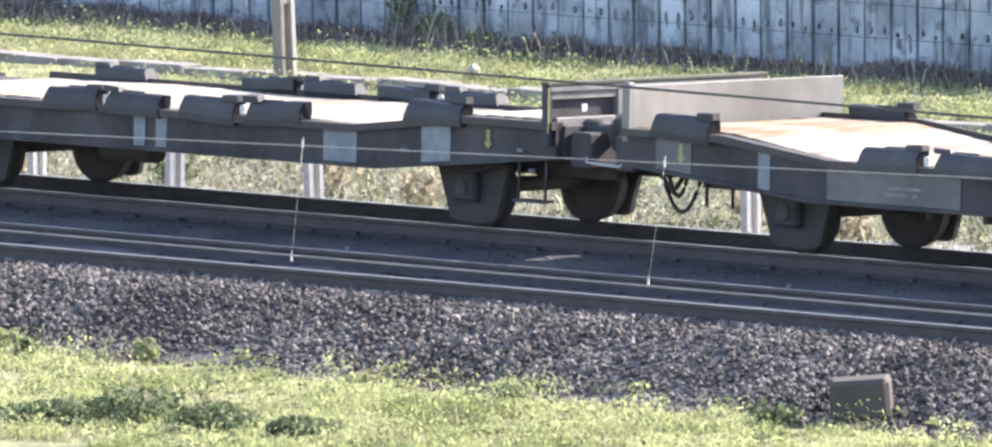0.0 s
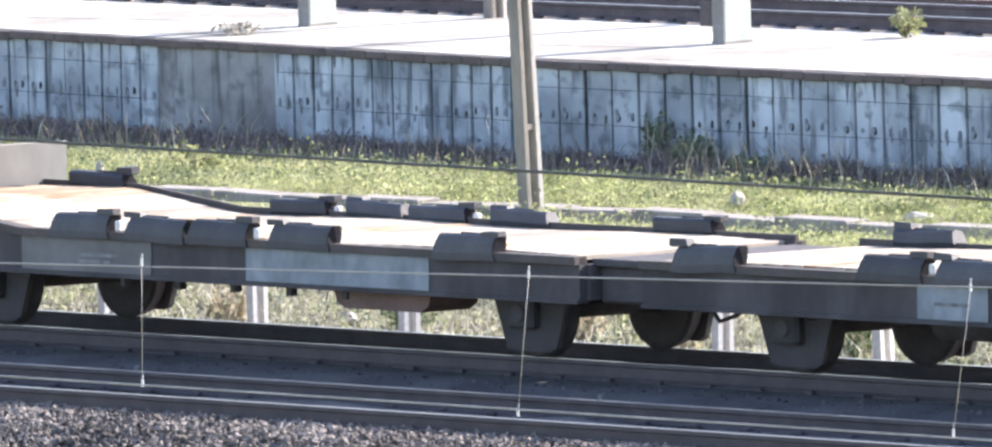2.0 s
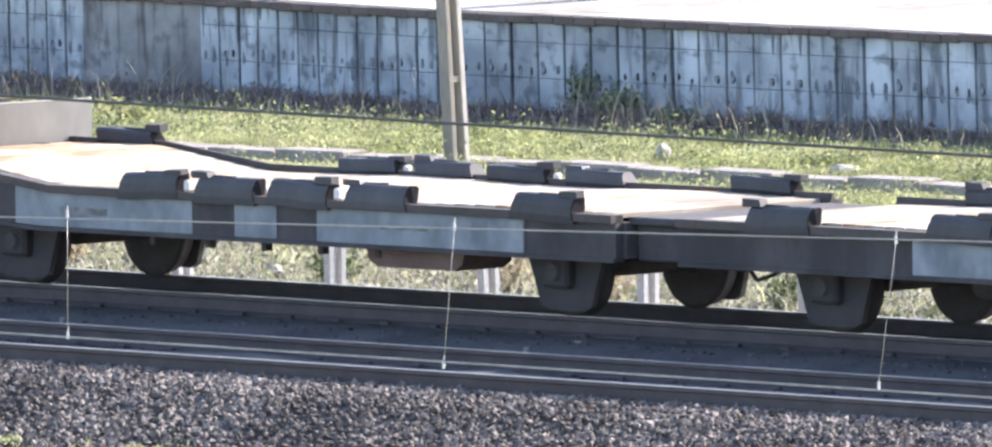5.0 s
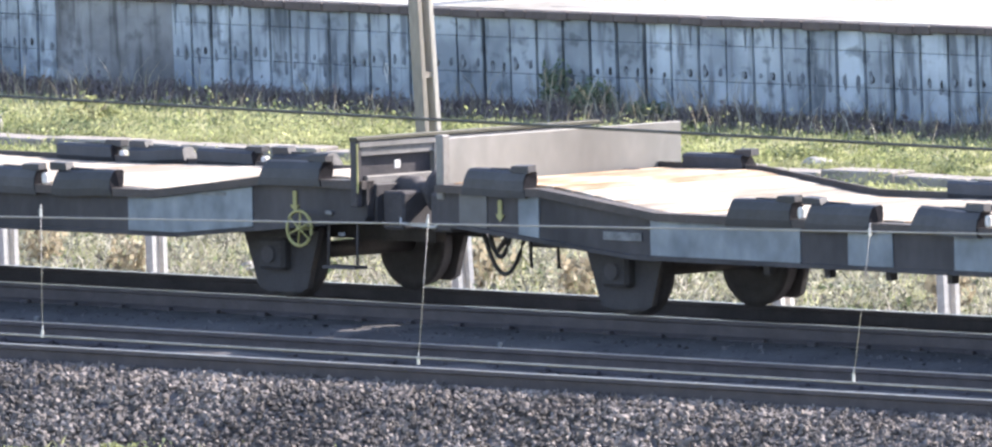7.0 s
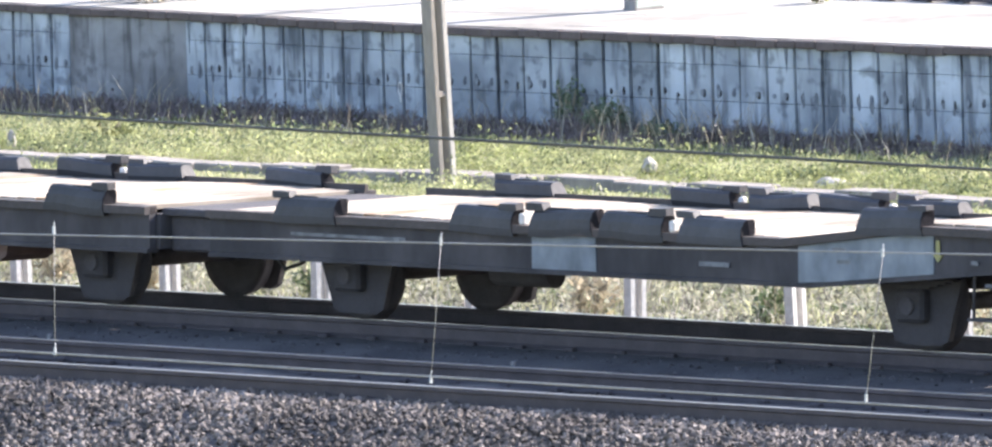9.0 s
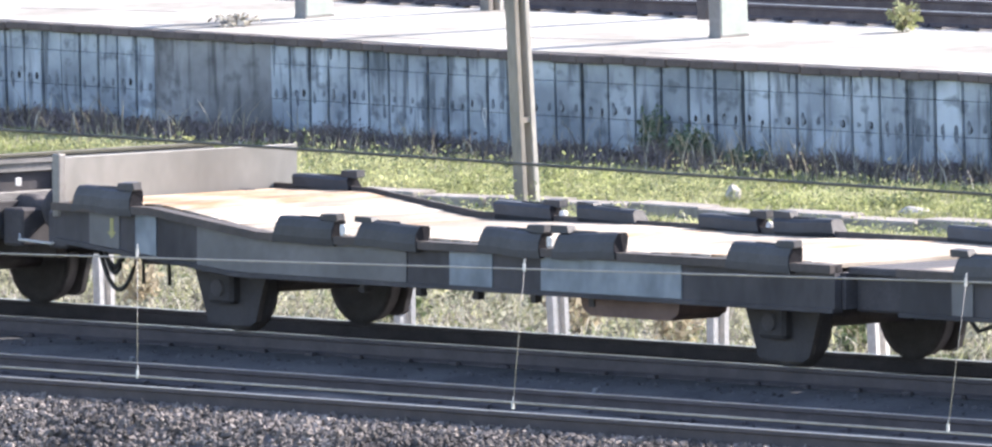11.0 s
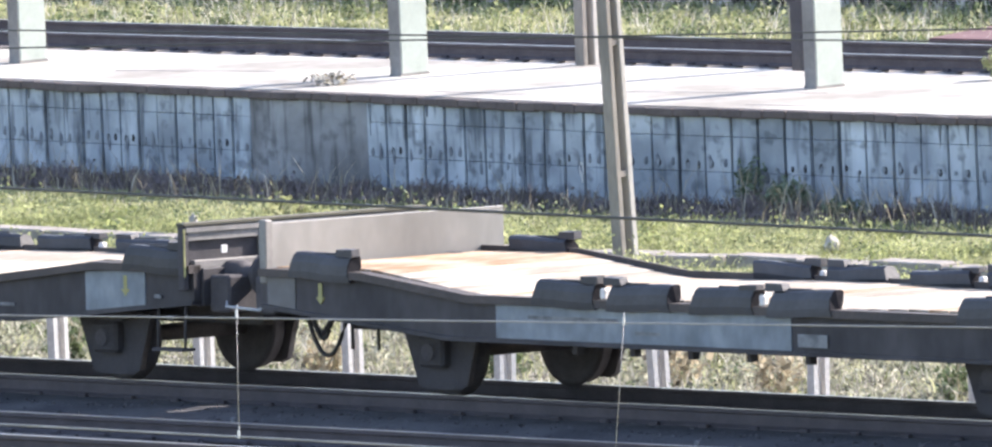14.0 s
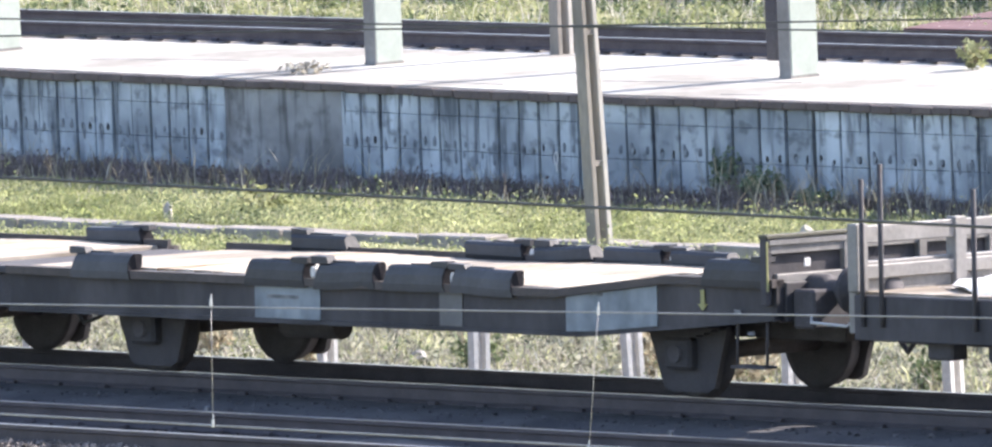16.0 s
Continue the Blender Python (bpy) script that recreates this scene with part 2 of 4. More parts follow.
def box(bm, x0, x1, y0, y1, z0, z1, bevel=0.0, slot=0):
    got = bmesh.ops.create_cube(bm, size=1.0, matrix=Matrix.LocRotScale(
        ((x0 + x1) / 2, (y0 + y1) / 2, (z0 + z1) / 2), None, (abs(x1 - x0), abs(y1 - y0), abs(z1 - z0))))
    faces = {f for v in got["verts"] for f in v.link_faces}
    for f in faces:
        f.material_index = slot
    if bevel:
        edges = {e for v in got["verts"] for e in v.link_edges}
        bmesh.ops.bevel(bm, geom=list(edges), offset=bevel, segments=1, affect="EDGES")
    return bm


def boxed(*a, **k):
    return box(bmesh.new(), *a, **k)


def tube(bm, points, r, sides=8, slot=0):
    """A pipe through the points."""
    rings = []
    pts = [Vector(p) for p in points]
    for i, p in enumerate(pts):
        d = (pts[min(i + 1, len(pts) - 1)] - pts[max(i - 1, 0)]).normalized()
        u = d.cross(Vector((0, 0, 1)) if abs(d.z) < 0.9 else Vector((1, 0, 0))).normalized()
        w = d.cross(u)
        rings.append([bm.verts.new(p + (u * math.cos(k * math.tau / sides) + w * math.sin(k * math.tau / sides)) * r) for k in range(sides)])
    for a, b in zip(rings, rings[1:]):
        for k in range(sides):
            f = bm.faces.new((a[k], a[(k + 1) % sides], b[(k + 1) % sides], b[k]))
            f.smooth, f.material_index = True, slot
    for ring in (rings[0][::-1], rings[-1]):
        bm.faces.new(ring).material_index = slot
    return bm


def prism(bm, outline, axis, lo, hi, slot=0):
    """A closed outline of pairs drawn out along an axis."""
    def at(p, h):
        return {"x": (h, p[0], p[1]), "y": (p[0], h, p[1]), "z": (p[0], p[1], h)}[axis]
    a = [bm.verts.new(at(p, lo)) for p in outline]
    b = [bm.verts.new(at(p, hi)) for p in outline]
    k = len(outline)
    for i in range(k):
        bm.faces.new((a[i], a[(i + 1) % k], b[(i + 1) % k], b[i])).material_index = slot
    bm.faces.new(a[::-1]).material_index = slot
    bm.faces.new(b).material_index = slot
    bmesh.ops.recalc_face_normals(bm, faces=bm.faces[:])
    return bm


def turned(bm, profile, sides=28):
    """A profile of (radius, y) turned about the y axis."""
    rings = [[bm.verts.new((r * math.cos(k * math.tau / sides), y, r * math.sin(k * math.tau / sides))) for k in range(sides)] for r, y in profile]
    for a, b in zip(rings, rings[1:]):
        for k in range(sides):
            bm.faces.new((a[k], a[(k + 1) % sides], b[(k + 1) % sides], b[k])).smooth = True
    bm.faces.new(rings[0])
    bm.faces.new(rings[-1][::-1])
    bmesh.ops.recalc_face_normals(bm, faces=bm.faces[:])
    return bm


def raw(name, verts, faces, material, kind="", label="", category=""):
    me = bpy.data.meshes.new(name)
    me.from_pydata(verts, [], faces)
    me.materials.append(material)
    ob = new(name, me)
    return tagged(ob, label, category, kind=kind)


# ---- ground ----
CANT = 1.6
BED = -0.162


def ground_z(x, y):
    knots = ((-400, -1.5), (-60, -1.2), (-14, -0.85), (-6.4, -0.72), (-5.0, -0.285), (-4.45, -0.222), (-2.2, BED - 0.06), (-1.5, -0.122), (1.5, -0.212), (2.4, -0.42),
             (3.5, -0.45), (19.0, -0.5), (24.0, -0.4), (24.6, -0.29), (35.2, -0.29), (36.4, -0.3), (60, -0.2), (2500, -0.2))
    for (y0, z0), (y1, z1) in zip(knots, knots[1:]):
        if y0 <= y <= y1:
            return z0 + (z1 - z0) * (y - y0) / (y1 - y0)
    return knots[0][1]


def make_ground():
    xs = [-2500, -400, -120] + [-60 + 1.0 * i for i in range(101)] + [120, 400, 2500]
    ys = [-400, -120, -60, -30, -14] + [-10 + 0.35 * i for i in range(140)] + [42, 48, 60, 120, 400, 2500]
    verts, faces, mats = [], [], []
    for y in ys:
        for x in xs:
            wob = 0.05 * noise.noise((x * 0.6, y * 0.6, 0)) if (-60 < x < 41 and abs(y) > 2.4) else 0
            verts.append((x, y, ground_z(x, y) + wob))
    for j in range(len(ys) - 1):
        for i in range(len(xs) - 1):
            k = j * len(xs) + i
            faces.append((k, k + 1, k + 1 + len(xs), k + len(xs)))
            ym = (ys[j] + ys[j + 1]) / 2
            mats.append(2 if 2.5 < ym < 5.0 else 1 if -6.5 < ym < 2.5 else 3 if 24 < ym < 35.3 else 0)
    ob = raw("ground", verts, faces, M_SOIL, "structure", "grassy soil with bands of dark ballast under the tracks", "ground")
    ob.data.materials.append(M_BED)
    ob.data.materials.append(M_GRIT)
    ob.data.materials.append(M_FARBED)
    ob.data.polygons.foreach_set("material_index", mats)


make_ground()

STONE = [(1, 0, 0), (-0.9, 0.2, 0), (0, 1, 0.1), (0.1, -0.9, 0), (0.1, 0.1, 0.8), (0, 0, -0.7)]
STONE_FACES = [(0, 2, 4), (2, 1, 4), (1, 3, 4), (3, 0, 4), (2, 0, 5), (1, 2, 5), (3, 1, 5), (0, 3, 5)]


def stones(name, count, place, size, label, material):
    rng = np.random.default_rng(5)
    verts, faces = [], []
    base = np.array(STONE)
    for i in range(count):
        x, y, z = place(rng)
        q = Euler(rng.uniform(0, 6.3, 3)).to_matrix()
        s = rng.uniform(*size) * rng.uniform(0.6, 1.2, 3)
        p = (base * s * rng.uniform(0.75, 1.2, base.shape)) @ np.array(q) + (x, y, z)
        k = len(verts)
        verts += p.tolist()
        faces += [(a + k, b + k, c + k) for a, b, c in STONE_FACES]
    return raw(name, verts, faces, material, "stuff", label, "ballast")


def on_bank(rng):
    y = -4.29 - 2.45 * rng.uniform(0, 1) ** 1.35
    x = rng.uniform(-9, 9) - y - 1
    return x, y, ground_z(x, y) + rng.uniform(-0.01, 0.03)


def on_bed(rng):
    y = rng.uniform(-4.2, 2.3)
    x = rng.uniform(-10, 10) - y
    return x, y, ground_z(x, y) + rng.uniform(-0.028, -0.006)


stones("ballast", 34000, on_bank, (0.018, 0.048), "loose grey-brown ballast stones on the track bank", M_STONE)
stones("pale_ballast", 2600, on_bank, (0.014, 0.034), "scattered pale stones in the ballast bank", M_PALESTONE)
stones("track_ballast", 12000, on_bed, (0.02, 0.035), "dark ballast stones between the rails", M_DARKSTONE)


# ---- tracks ----
def rail_outline(y, z):
    """Profile of a rail with the middle of its head at y and its top at z."""
    return [(y - 0.07, z - 0.17), (y + 0.07, z - 0.17), (y + 0.07, z - 0.158), (y + 0.012, z - 0.13), (y + 0.012, z - 0.045),
            (y + 0.036, z - 0.035), (y + 0.034, z - 0.004), (y - 0.034, z - 0.004), (y - 0.036, z - 0.035), (y - 0.012, z - 0.045),
            (y - 0.012, z - 0.13), (y - 0.07, z - 0.158)]


def make_track(name, m, x0, x1, s0, s1, label, sleepers, iron=None):
    track = tagged(new(name), label, "railway track", kind="structure")
    track.matrix_basis = m
    for y in (-0.753, 0.753):
        rail = part("rail", prism(bmesh.new(), rail_outline(y, 0), "x", x0, x1), iron or M_RAILSIDE, track)
        part("rail_head", boxed(x0, x1, y - 0.03, y + 0.03, -0.0035, 0.001), M_RAILTOP, rail, "worn shiny rail head")
    first = None
    for i in range(int((s1 - s0) / 0.6)):
        x = s0 + 0.6 * i
        if first is None:
            first = part("sleeper", boxed(-0.12, 0.12, -1.28, 1.28, -0.30, -0.172, 0.02), sleepers, track)
            first.location.x = x
        else:
            again(first, "sleeper", pose(x, 0, 0), track)
        for y in (-0.753, 0.753):
            clip = CLIPS.get("clip")
            if clip is None:
                bm = bmesh.new()
                box(bm, -0.05, 0.05, -0.13, -0.075, -0.172, -0.135, 0.008)
                box(bm, -0.05, 0.05, 0.075, 0.13, -0.172, -0.135, 0.008)
                CLIPS["clip"] = clip = part("rail_clip", bm, M_RAILSIDE, track)
                clip.matrix_basis = pose(x, y, 0)
            else:
                again(clip, "rail_clip", pose(x, y, 0), track)
    return track


CLIPS = {}
make_track("track", pose(0, 0, 0, -CANT, 0, 0), -400, 400, -14, 14, "canted railway track with rusty rails on dark ballast", M_SLEEPER)
make_track("track", pose(0, -3.485, -0.06), -400, 400, -8, 16, "empty railway track with worn rails on dark ballast", M_SLEEPER)
for y in (25.7, 29.4, 33.1):
    make_track("far_track", pose(-30, y, -0.03, 0, 0, -1.0), -300, 300, -14, 14, "rusty rails and pale sleepers beyond the platform", M_PALESLEEPER, M_FARRAIL)


# ---- platform ----
TOP = 0.57
KINK = (-21.3, 19.56)
SIDES = (((-60.0, 23.2), KINK, 0.335), (KINK, (30.0, 18.3), 0.402))


def oval(bm, x, z, rx, rz, slot):
    """An oval with an uneven rim on the face of a slab: a lifting hole's shade as colour, or a smear."""
    prism(bm, [(x + rx * math.cos(k * math.tau / 8) * (1 + 0.2 * math.sin(k * 2.3 + x * 40)), z + rz * math.sin(k * math.tau / 8)) for k in range(8)],
          "y", -0.0225 - 0.0004 * slot, 0.02, slot)


def make_platform():
    platform = tagged(new("platform"), "old island platform of pale concrete with stained slab walls", "platform", kind="structure")
    out = [SIDES[0][0], KINK, SIDES[1][1], (30.0, 22.4), (-21.3, 23.75), (-60, 24.7)]
    bm = prism(bmesh.new(), [(x, y + (0.05 if i < 3 else 0)) for i, (x, y) in enumerate(out)], "z", -0.8, TOP)
    part("platform_slab", bm, M_PLATFORM, platform)
    rng = random.Random(3)
    for (x0, y0), (x1, y1), w in SIDES:
        length = math.hypot(x1 - x0, y1 - y0)
        turn = math.degrees(math.atan2(y1 - y0, x1 - x0))
        first = None
        n = int(length / w)
        for i in range(n):
            s = w * (i + 0.5)
            x, y = x0 + (x1 - x0) * s / length, y0 + (y1 - y0) * s / length
            if not -36 < x < -8:
                continue
            if first is None:
                first = []
                for k in range(8):
                    bm = bmesh.new()
                    d = w / 2 - 0.015 - 0.006 * (k % 3)
                    box(bm, -d, d, -0.02, 0.06, -1.05, -0.669, 0.004)
                    box(bm, -d, d, -0.018, 0.06, -0.663, -0.2985, 0.004)
                    box(bm, -d, d, -0.014, 0.06, -0.2935, -0.075, 0.004)
                    for c in (-0.22 * w, 0.22 * w):
                        h, v = rng.uniform(0.05, 0.10), rng.uniform(0.016, 0.028)
                        c += rng.uniform(-0.02, 0.02)
                        z = -0.60 + rng.uniform(-0.02, 0.02)
                        # No recess here: the hole's dark inside is a coloured oval.
                        oval(bm, c, z, v, h / 2, 1 if rng.random() < 0.55 else 2)
                        if rng.random() < 0.75:
                            oval(bm, c + rng.uniform(-0.03, 0.03), z - h / 2 - rng.uniform(-0.06, 0.10), v * rng.uniform(0.8, 1.7), rng.uniform(0.03, 0.10), 2)
                    if k in (3, 6):
                        c = rng.uniform(-d, d * 0.6)
                        prism(bm, [(c, -0.08), (c + 0.06, -0.08), (c + 0.035, -rng.uniform(0.2, 0.5)), (c + 0.02, -0.2)], "y", -0.0225, 0.02, 2)
                    ob = link("wall_slab", bm, [M_PANEL, M_DARKGAP, M_SMEAR], platform)
                    first.append(ob)
                    ob.matrix_basis = pose(x, y, TOP, 0, 0, turn) if k == 0 else pose(x - 0.5 * k, y + 0.3, TOP - 0.2, 0, 0, turn)
                used = [True] + [False] * 7
                continue
            if -27.75 < x < -25.75:
                continue
            k = rng.randrange(8)
            m = pose(x, y + rng.uniform(-0.008, 0.008), TOP, rng.uniform(-0.6, 0.6), 0, turn)
            if not used[k]:
                first[k].matrix_basis, used[k] = m, True
            else:
                again(first[k], "wall_slab", m, platform)
        backing = part("joint_backing", boxed(0, length, 0.035, 0.048, -1.05, -0.02), M_DARKGAP, platform)
        backing.matrix_basis = pose(x0, y0, TOP, 0, 0, turn)
        at = 0.0
        while at < length - 0.2:
            piece = min(rng.uniform(0.7, 1.25), length - at)
            bm = bmesh.new()
            n = 3
            for k in range(n):
                low = -0.085 - rng.uniform(0, 0.018)
                box(bm, piece * k / n + 0.002, piece * (k + 1) / n, -0.07 - rng.uniform(0, 0.012), 0.03, low, -0.004 - rng.uniform(0, 0.006), 0.012)
            coping = part("coping_piece", bm, M_COPING, platform)
            s = at + 0.003
            coping.matrix_basis = pose(x0 + (x1 - x0) * s / length, y0 + (y1 - y0) * s / length, TOP + rng.uniform(-0.008, 0.006), 0, 0, turn + rng.uniform(-0.25, 0.25))
            at += piece
    turn = math.degrees(math.atan2(KINK[1] - 23.2, KINK[0] + 60))
    plaster = part("plaster_patch", boxed(-1.2, 1.2, -0.008, 0.05, -1.05, -0.07, 0.01), M_PLASTER, platform, "brown patched plaster on the wall")
    plaster.matrix_basis = pose(-26.75, KINK[1] + (-26.75 - KINK[0]) * math.tan(radians(turn)), TOP, 0, 0, turn)
    for x, y, way, reach in ((-30.5, 22.0, 8, 2.2), (-27.6, 20.7, 12, 1.3), (-24.4, 20.4, -6, 1.8), (-21.5, 21.2, 10, 2.6), (-19.2, 20.0, 4, 1.4)):
        verts = []
        for k in range(13):
            u = reach * (k / 12 - 0.5)
            v = 0.05 * noise.noise((u * 3, x, y)) + u * math.tan(radians(way))
            verts.append((x + u, y + v))
        bm = prism(bmesh.new(), [(p, q - 0.012) for p, q in verts] + [(p, q + 0.012 + 0.01 * (i % 3)) for i, (p, q) in enumerate(verts)][::-1], "z", TOP - 0.02, TOP + 0.004)
        part("surface_crack", bm, M_GREYBEAM, platform, "dark crack line in the paving")
    return platform


make_platform()


def make_pillar():
    pillar = tagged(new("platform_pillar"), "pale green painted canopy pillar on the platform", "pillar", "pillars on the platform")
    part("shaft", boxed(-0.09, 0.09, -0.2, 0.2, 0, 4.2, 0.015), M_PILLAR, pillar)
    bm = bmesh.new()
    box(bm, -0.12, -0.05, -0.17, 0.17, 0.0, 4.2)
    part("back_web", bm, M_GREYBEAM, pillar, "grey steel web")
    # Thin plate makes the narrow -y face greyer than the shaft.
    part("side_plate", boxed(-0.085, 0.085, -0.208, -0.2, 0, 4.2), M_GREYBEAM, pillar, "dull grey side plate")
    bm = boxed(-0.094, 0.094, -0.212, 0.204, 0, 0.03)
    part("foot", bm, M_GREYBEAM, pillar)
    return pillar


pillar = make_pillar()
pillar.matrix_basis = pose(-27.32, 22.21, TOP, 0, 0, -2)
copy_thing(pillar, pose(-20.81, 22.03, TOP, 0, 0, -2))
copy_thing(pillar, pose(-33.82, 22.53, TOP, 0, 0, -2))


def make_mast(name, label, h=9.0):
    """Tapered concrete pole with two flanges and a recessed web."""
    mast = tagged(new(name), label, "pole", "line poles")
    for s in (-1, 1):
        bm = prism(bmesh.new(), [(s * 0.085 - 0.034, 0), (s * 0.085 + 0.034, 0), (s * 0.045 + 0.024, h), (s * 0.045 - 0.024, h)], "y", -0.07, 0.07)
        bmesh.ops.bevel(bm, geom=bm.edges[:], offset=0.008, segments=1, affect="EDGES")
        # The flange on the positive side is paler than the other.
        part("flange", bm, M_POLE if s < 0 else M_PALEPOLE, mast)
    part("web", prism(bmesh.new(), [(-0.07, 0), (0.07, 0), (0.03, h), (-0.03, h)], "y", 0.04, 0.062), M_POLE, mast)
    for z in (0.95, 2.25, 3.9, 5.9):
        part("cross_rib", boxed(-0.075, 0.075, -0.055, 0.03, z, z + 0.06), M_POLE, mast)
    return mast


mast = make_mast("line_pole", "weathered concrete line pole with open web in the grass")
mast.matrix_basis = pose(-15.25, 13.58, -0.5, -1.1, -1.1, 90)
mast2 = copy_thing(mast, pose(-26.3, 23.9, 0.4, 0, 0, 90))
mast2["label"] = "concrete line pole behind the platform edge"
bm = boxed(-0.09, 0.09, -0.09, 0.09, 0, 5, 0.02)
dark_post = tagged(link("signal_post", bm, M_BLACK), "dark steel post behind the platform", "post")
dark_post.matrix_basis = pose(-23.3, 24.2, -0.4)


bm = tube(bmesh.new(), [(0.03 * math.cos(k * math.tau / 14), 0, 0.065 * math.sin(k * math.tau / 14)) for k in range(15)], 0.008, 6)
tube(bm, [(0, 0, -0.06), (0.005, 0.005, -0.14)], 0.009, 6)
cable_loop = tagged(link("cable_loop", bm, M_WHITE), "small white cable loop hanging on the slab wall", "cable loop")
cable_loop.matrix_basis = pose(-22.03, 19.60, -0.12, 0, 0, -5)


# ---- fence posts and trough behind the train ----
def make_fence_post():
    bm = bmesh.new()
    prism(bm, [(-0.085, -0.05), (-0.04, -0.05), (-0.04, 0.02), (0.04, 0.02), (0.04, -0.05), (0.085, -0.05),
               (0.085, 0.05), (-0.085, 0.05)], "z", -0.35, 0.98)
    return tagged(link("fence_post", bm, M_POST), "short pale concrete post with grooved sides in weeds", "post", "posts along the track")


post = make_fence_post()
post.matrix_basis = pose(-7.9, 2.9, -0.4, 0, 0, 84)
rng = random.Random(8)
for i in range(-4, 12):
    if i:
        copy_thing(post, pose(-7.9 + 1.975 * i, 2.9, -0.4, rng.uniform(-1, 1), rng.uniform(-2, 2), 84 + rng.uniform(-8, 8)))
rng = random.Random(4)
trough = tagged(new("cable_trough"), "pale concrete cable trough lying in the grass", "cable trough")
slab = None
for i in range(46):
    x = -34 + i * 1.0
    if slab is None:
        slab = part("cover_slab", boxed(-0.49, 0.49, -0.17, 0.17, -0.08, 0.05, 0.015), M_POLE, trough)
        slab.matrix_basis = pose(x, 14.35, -0.43)
    else:
        again(slab, "cover_slab", pose(x, 14.35 + rng.uniform(-0.02, 0.02), -0.43 + rng.uniform(-0.02, 0.02), 0, rng.uniform(-1, 1), rng.uniform(-1, 1)), trough)

# ---- far side ----
def make_far_fence():
    fence = tagged(new("boundary_fence"), "far fence with pale posts and added dark boards in place of shrubs", "fence", kind="structure")
    board = None
    for i in range(150):
        x = -66 + i * 0.32
        m = pose(x, 41.2 + rng.uniform(-0.03, 0.03), -0.3, 0, rng.uniform(-1, 1), 0)
        if board is None:
            # Tight dark boards, added in place of the dark shrubs behind the fence.
            board = part("board", boxed(-0.157, 0.157, -0.015, 0.015, 0, 1.3), M_DARKBROWN, fence)
            board.matrix_basis = m
        else:
            again(board, "board", m, fence)
    for i in range(12):
        rail = part("fence_rail", boxed(0, 3.98, -0.02, 0.02, -0.03, 0.03), M_POLE, fence)
        rail.matrix_basis = pose(-66 + 4 * i, 41.12, 0.42 + rng.uniform(-0.03, 0.03), 0, rng.uniform(-0.5, 0.5), 0)
    pole = None
    for i in range(24):
        m = pose(-66 + i * 2.05, 41.0, -0.35, rng.uniform(-2, 2), rng.uniform(-3, 3), 0)
        if pole is None:
            pole = part("fence_stake", boxed(-0.06, 0.06, -0.06, 0.06, 0, 1.5, 0.01), M_POST, fence)
            pole.matrix_basis = m
        else:
            again(pole, "fence_stake", m, fence)


make_far_fence()
ramp = tagged(link("ramp", prism(bmesh.new(), [(-32.3, 35.3), (-20, 35.3), (-20, 38.6), (-33.6, 38.6)], "z", -0.6, -0.1), M_RED), "low platform with a reddish clay surface", "platform", kind="structure")

# ---- overhead wires ----
def wire(name, a, b, r, material, label, sag=0.0):
    a, b = Vector(a), Vector(b)
    pts = []
    for i in range(25):
        k = i / 24
        p = a.lerp(b, k)
        p.z -= sag * 4 * k * (1 - k)
        pts.append(p)
    return tagged(link(name, tube(bmesh.new(), pts, r, 6), material), label, "wire", "overhead wires")


def stretch(a, b, far=40):
    """The line through two places, drawn out on both sides."""
    a, b = Vector(a), Vector(b)
    d = (b - a).normalized()
    return a - d * far, b + d * far


def clamp_mesh():
    bm = bmesh.new()
    box(bm, -0.006, 0.006, -0.006, 0.006, -0.01, 0.025, 0.002)
    tube(bm, [(0, 0, 0.02), (0.006, 0, 0.045)], 0.0035, 5)
    return bm
CONTACT = ((41.338, -44.500, 5.343), (46.776, -44.500, 5.340))
CARRIER = ((41.366, -44.500, 5.872), (47.543, -44.500, 6.004))
wire("contact_wire", *stretch(*CONTACT), 0.005, M_WIRE, "worn copper contact wire of the overhead line")
wire("carrier_wire", *stretch(*CARRIER), 0.004, M_WIRE, "grey carrier wire above the contact wires")
wire("feeder_cable", *stretch((41.395, -44.500, 6.420), (47.558, -44.500, 6.364)), 0.0075, M_DARKWIRE, "dark feeder cable across the view")
wire("line_wire", *stretch((40.310, -44.500, 7.075), (46.619, -44.500, 7.265)), 0.0042, M_DARKWIRE, "thin dark line wire")
wire("line_wire", *stretch((40.315, -44.500, 7.156), (46.615, -44.500, 7.206)), 0.0042, M_DARKWIRE, "thin dark line wire")
DROPS = (((41.723, -44.500, 5.893), (41.703, -44.500, 5.344)), ((44.213, -44.500, 5.932), (44.121, -44.500, 5.321)), ((46.901, -44.500, 5.981), (46.776, -44.500, 5.353)), )
for i in range(-3, 7):
    if 0 <= i < 3:
        a, b = DROPS[i]
    else:
        step = (Vector(DROPS[2][0]) - Vector(DROPS[0][0])) / 2
        a, b = Vector(DROPS[1][0]) + step * (i - 1), Vector(DROPS[1][1]) + step * (i - 1)
    dropper = tagged(new("dropper"), "thin dropper wire with a clamp on the contact wire", "wire", "droppers")
    part("strand", tube(bmesh.new(), [a, b], 0.0017, 5), M_WIRE, dropper)
    lower = part("clamp", clamp_mesh(), M_MARK, dropper)
    lower.location = b
    upper = part("clamp", clamp_mesh(), M_MARK, dropper)
    upper.location = a
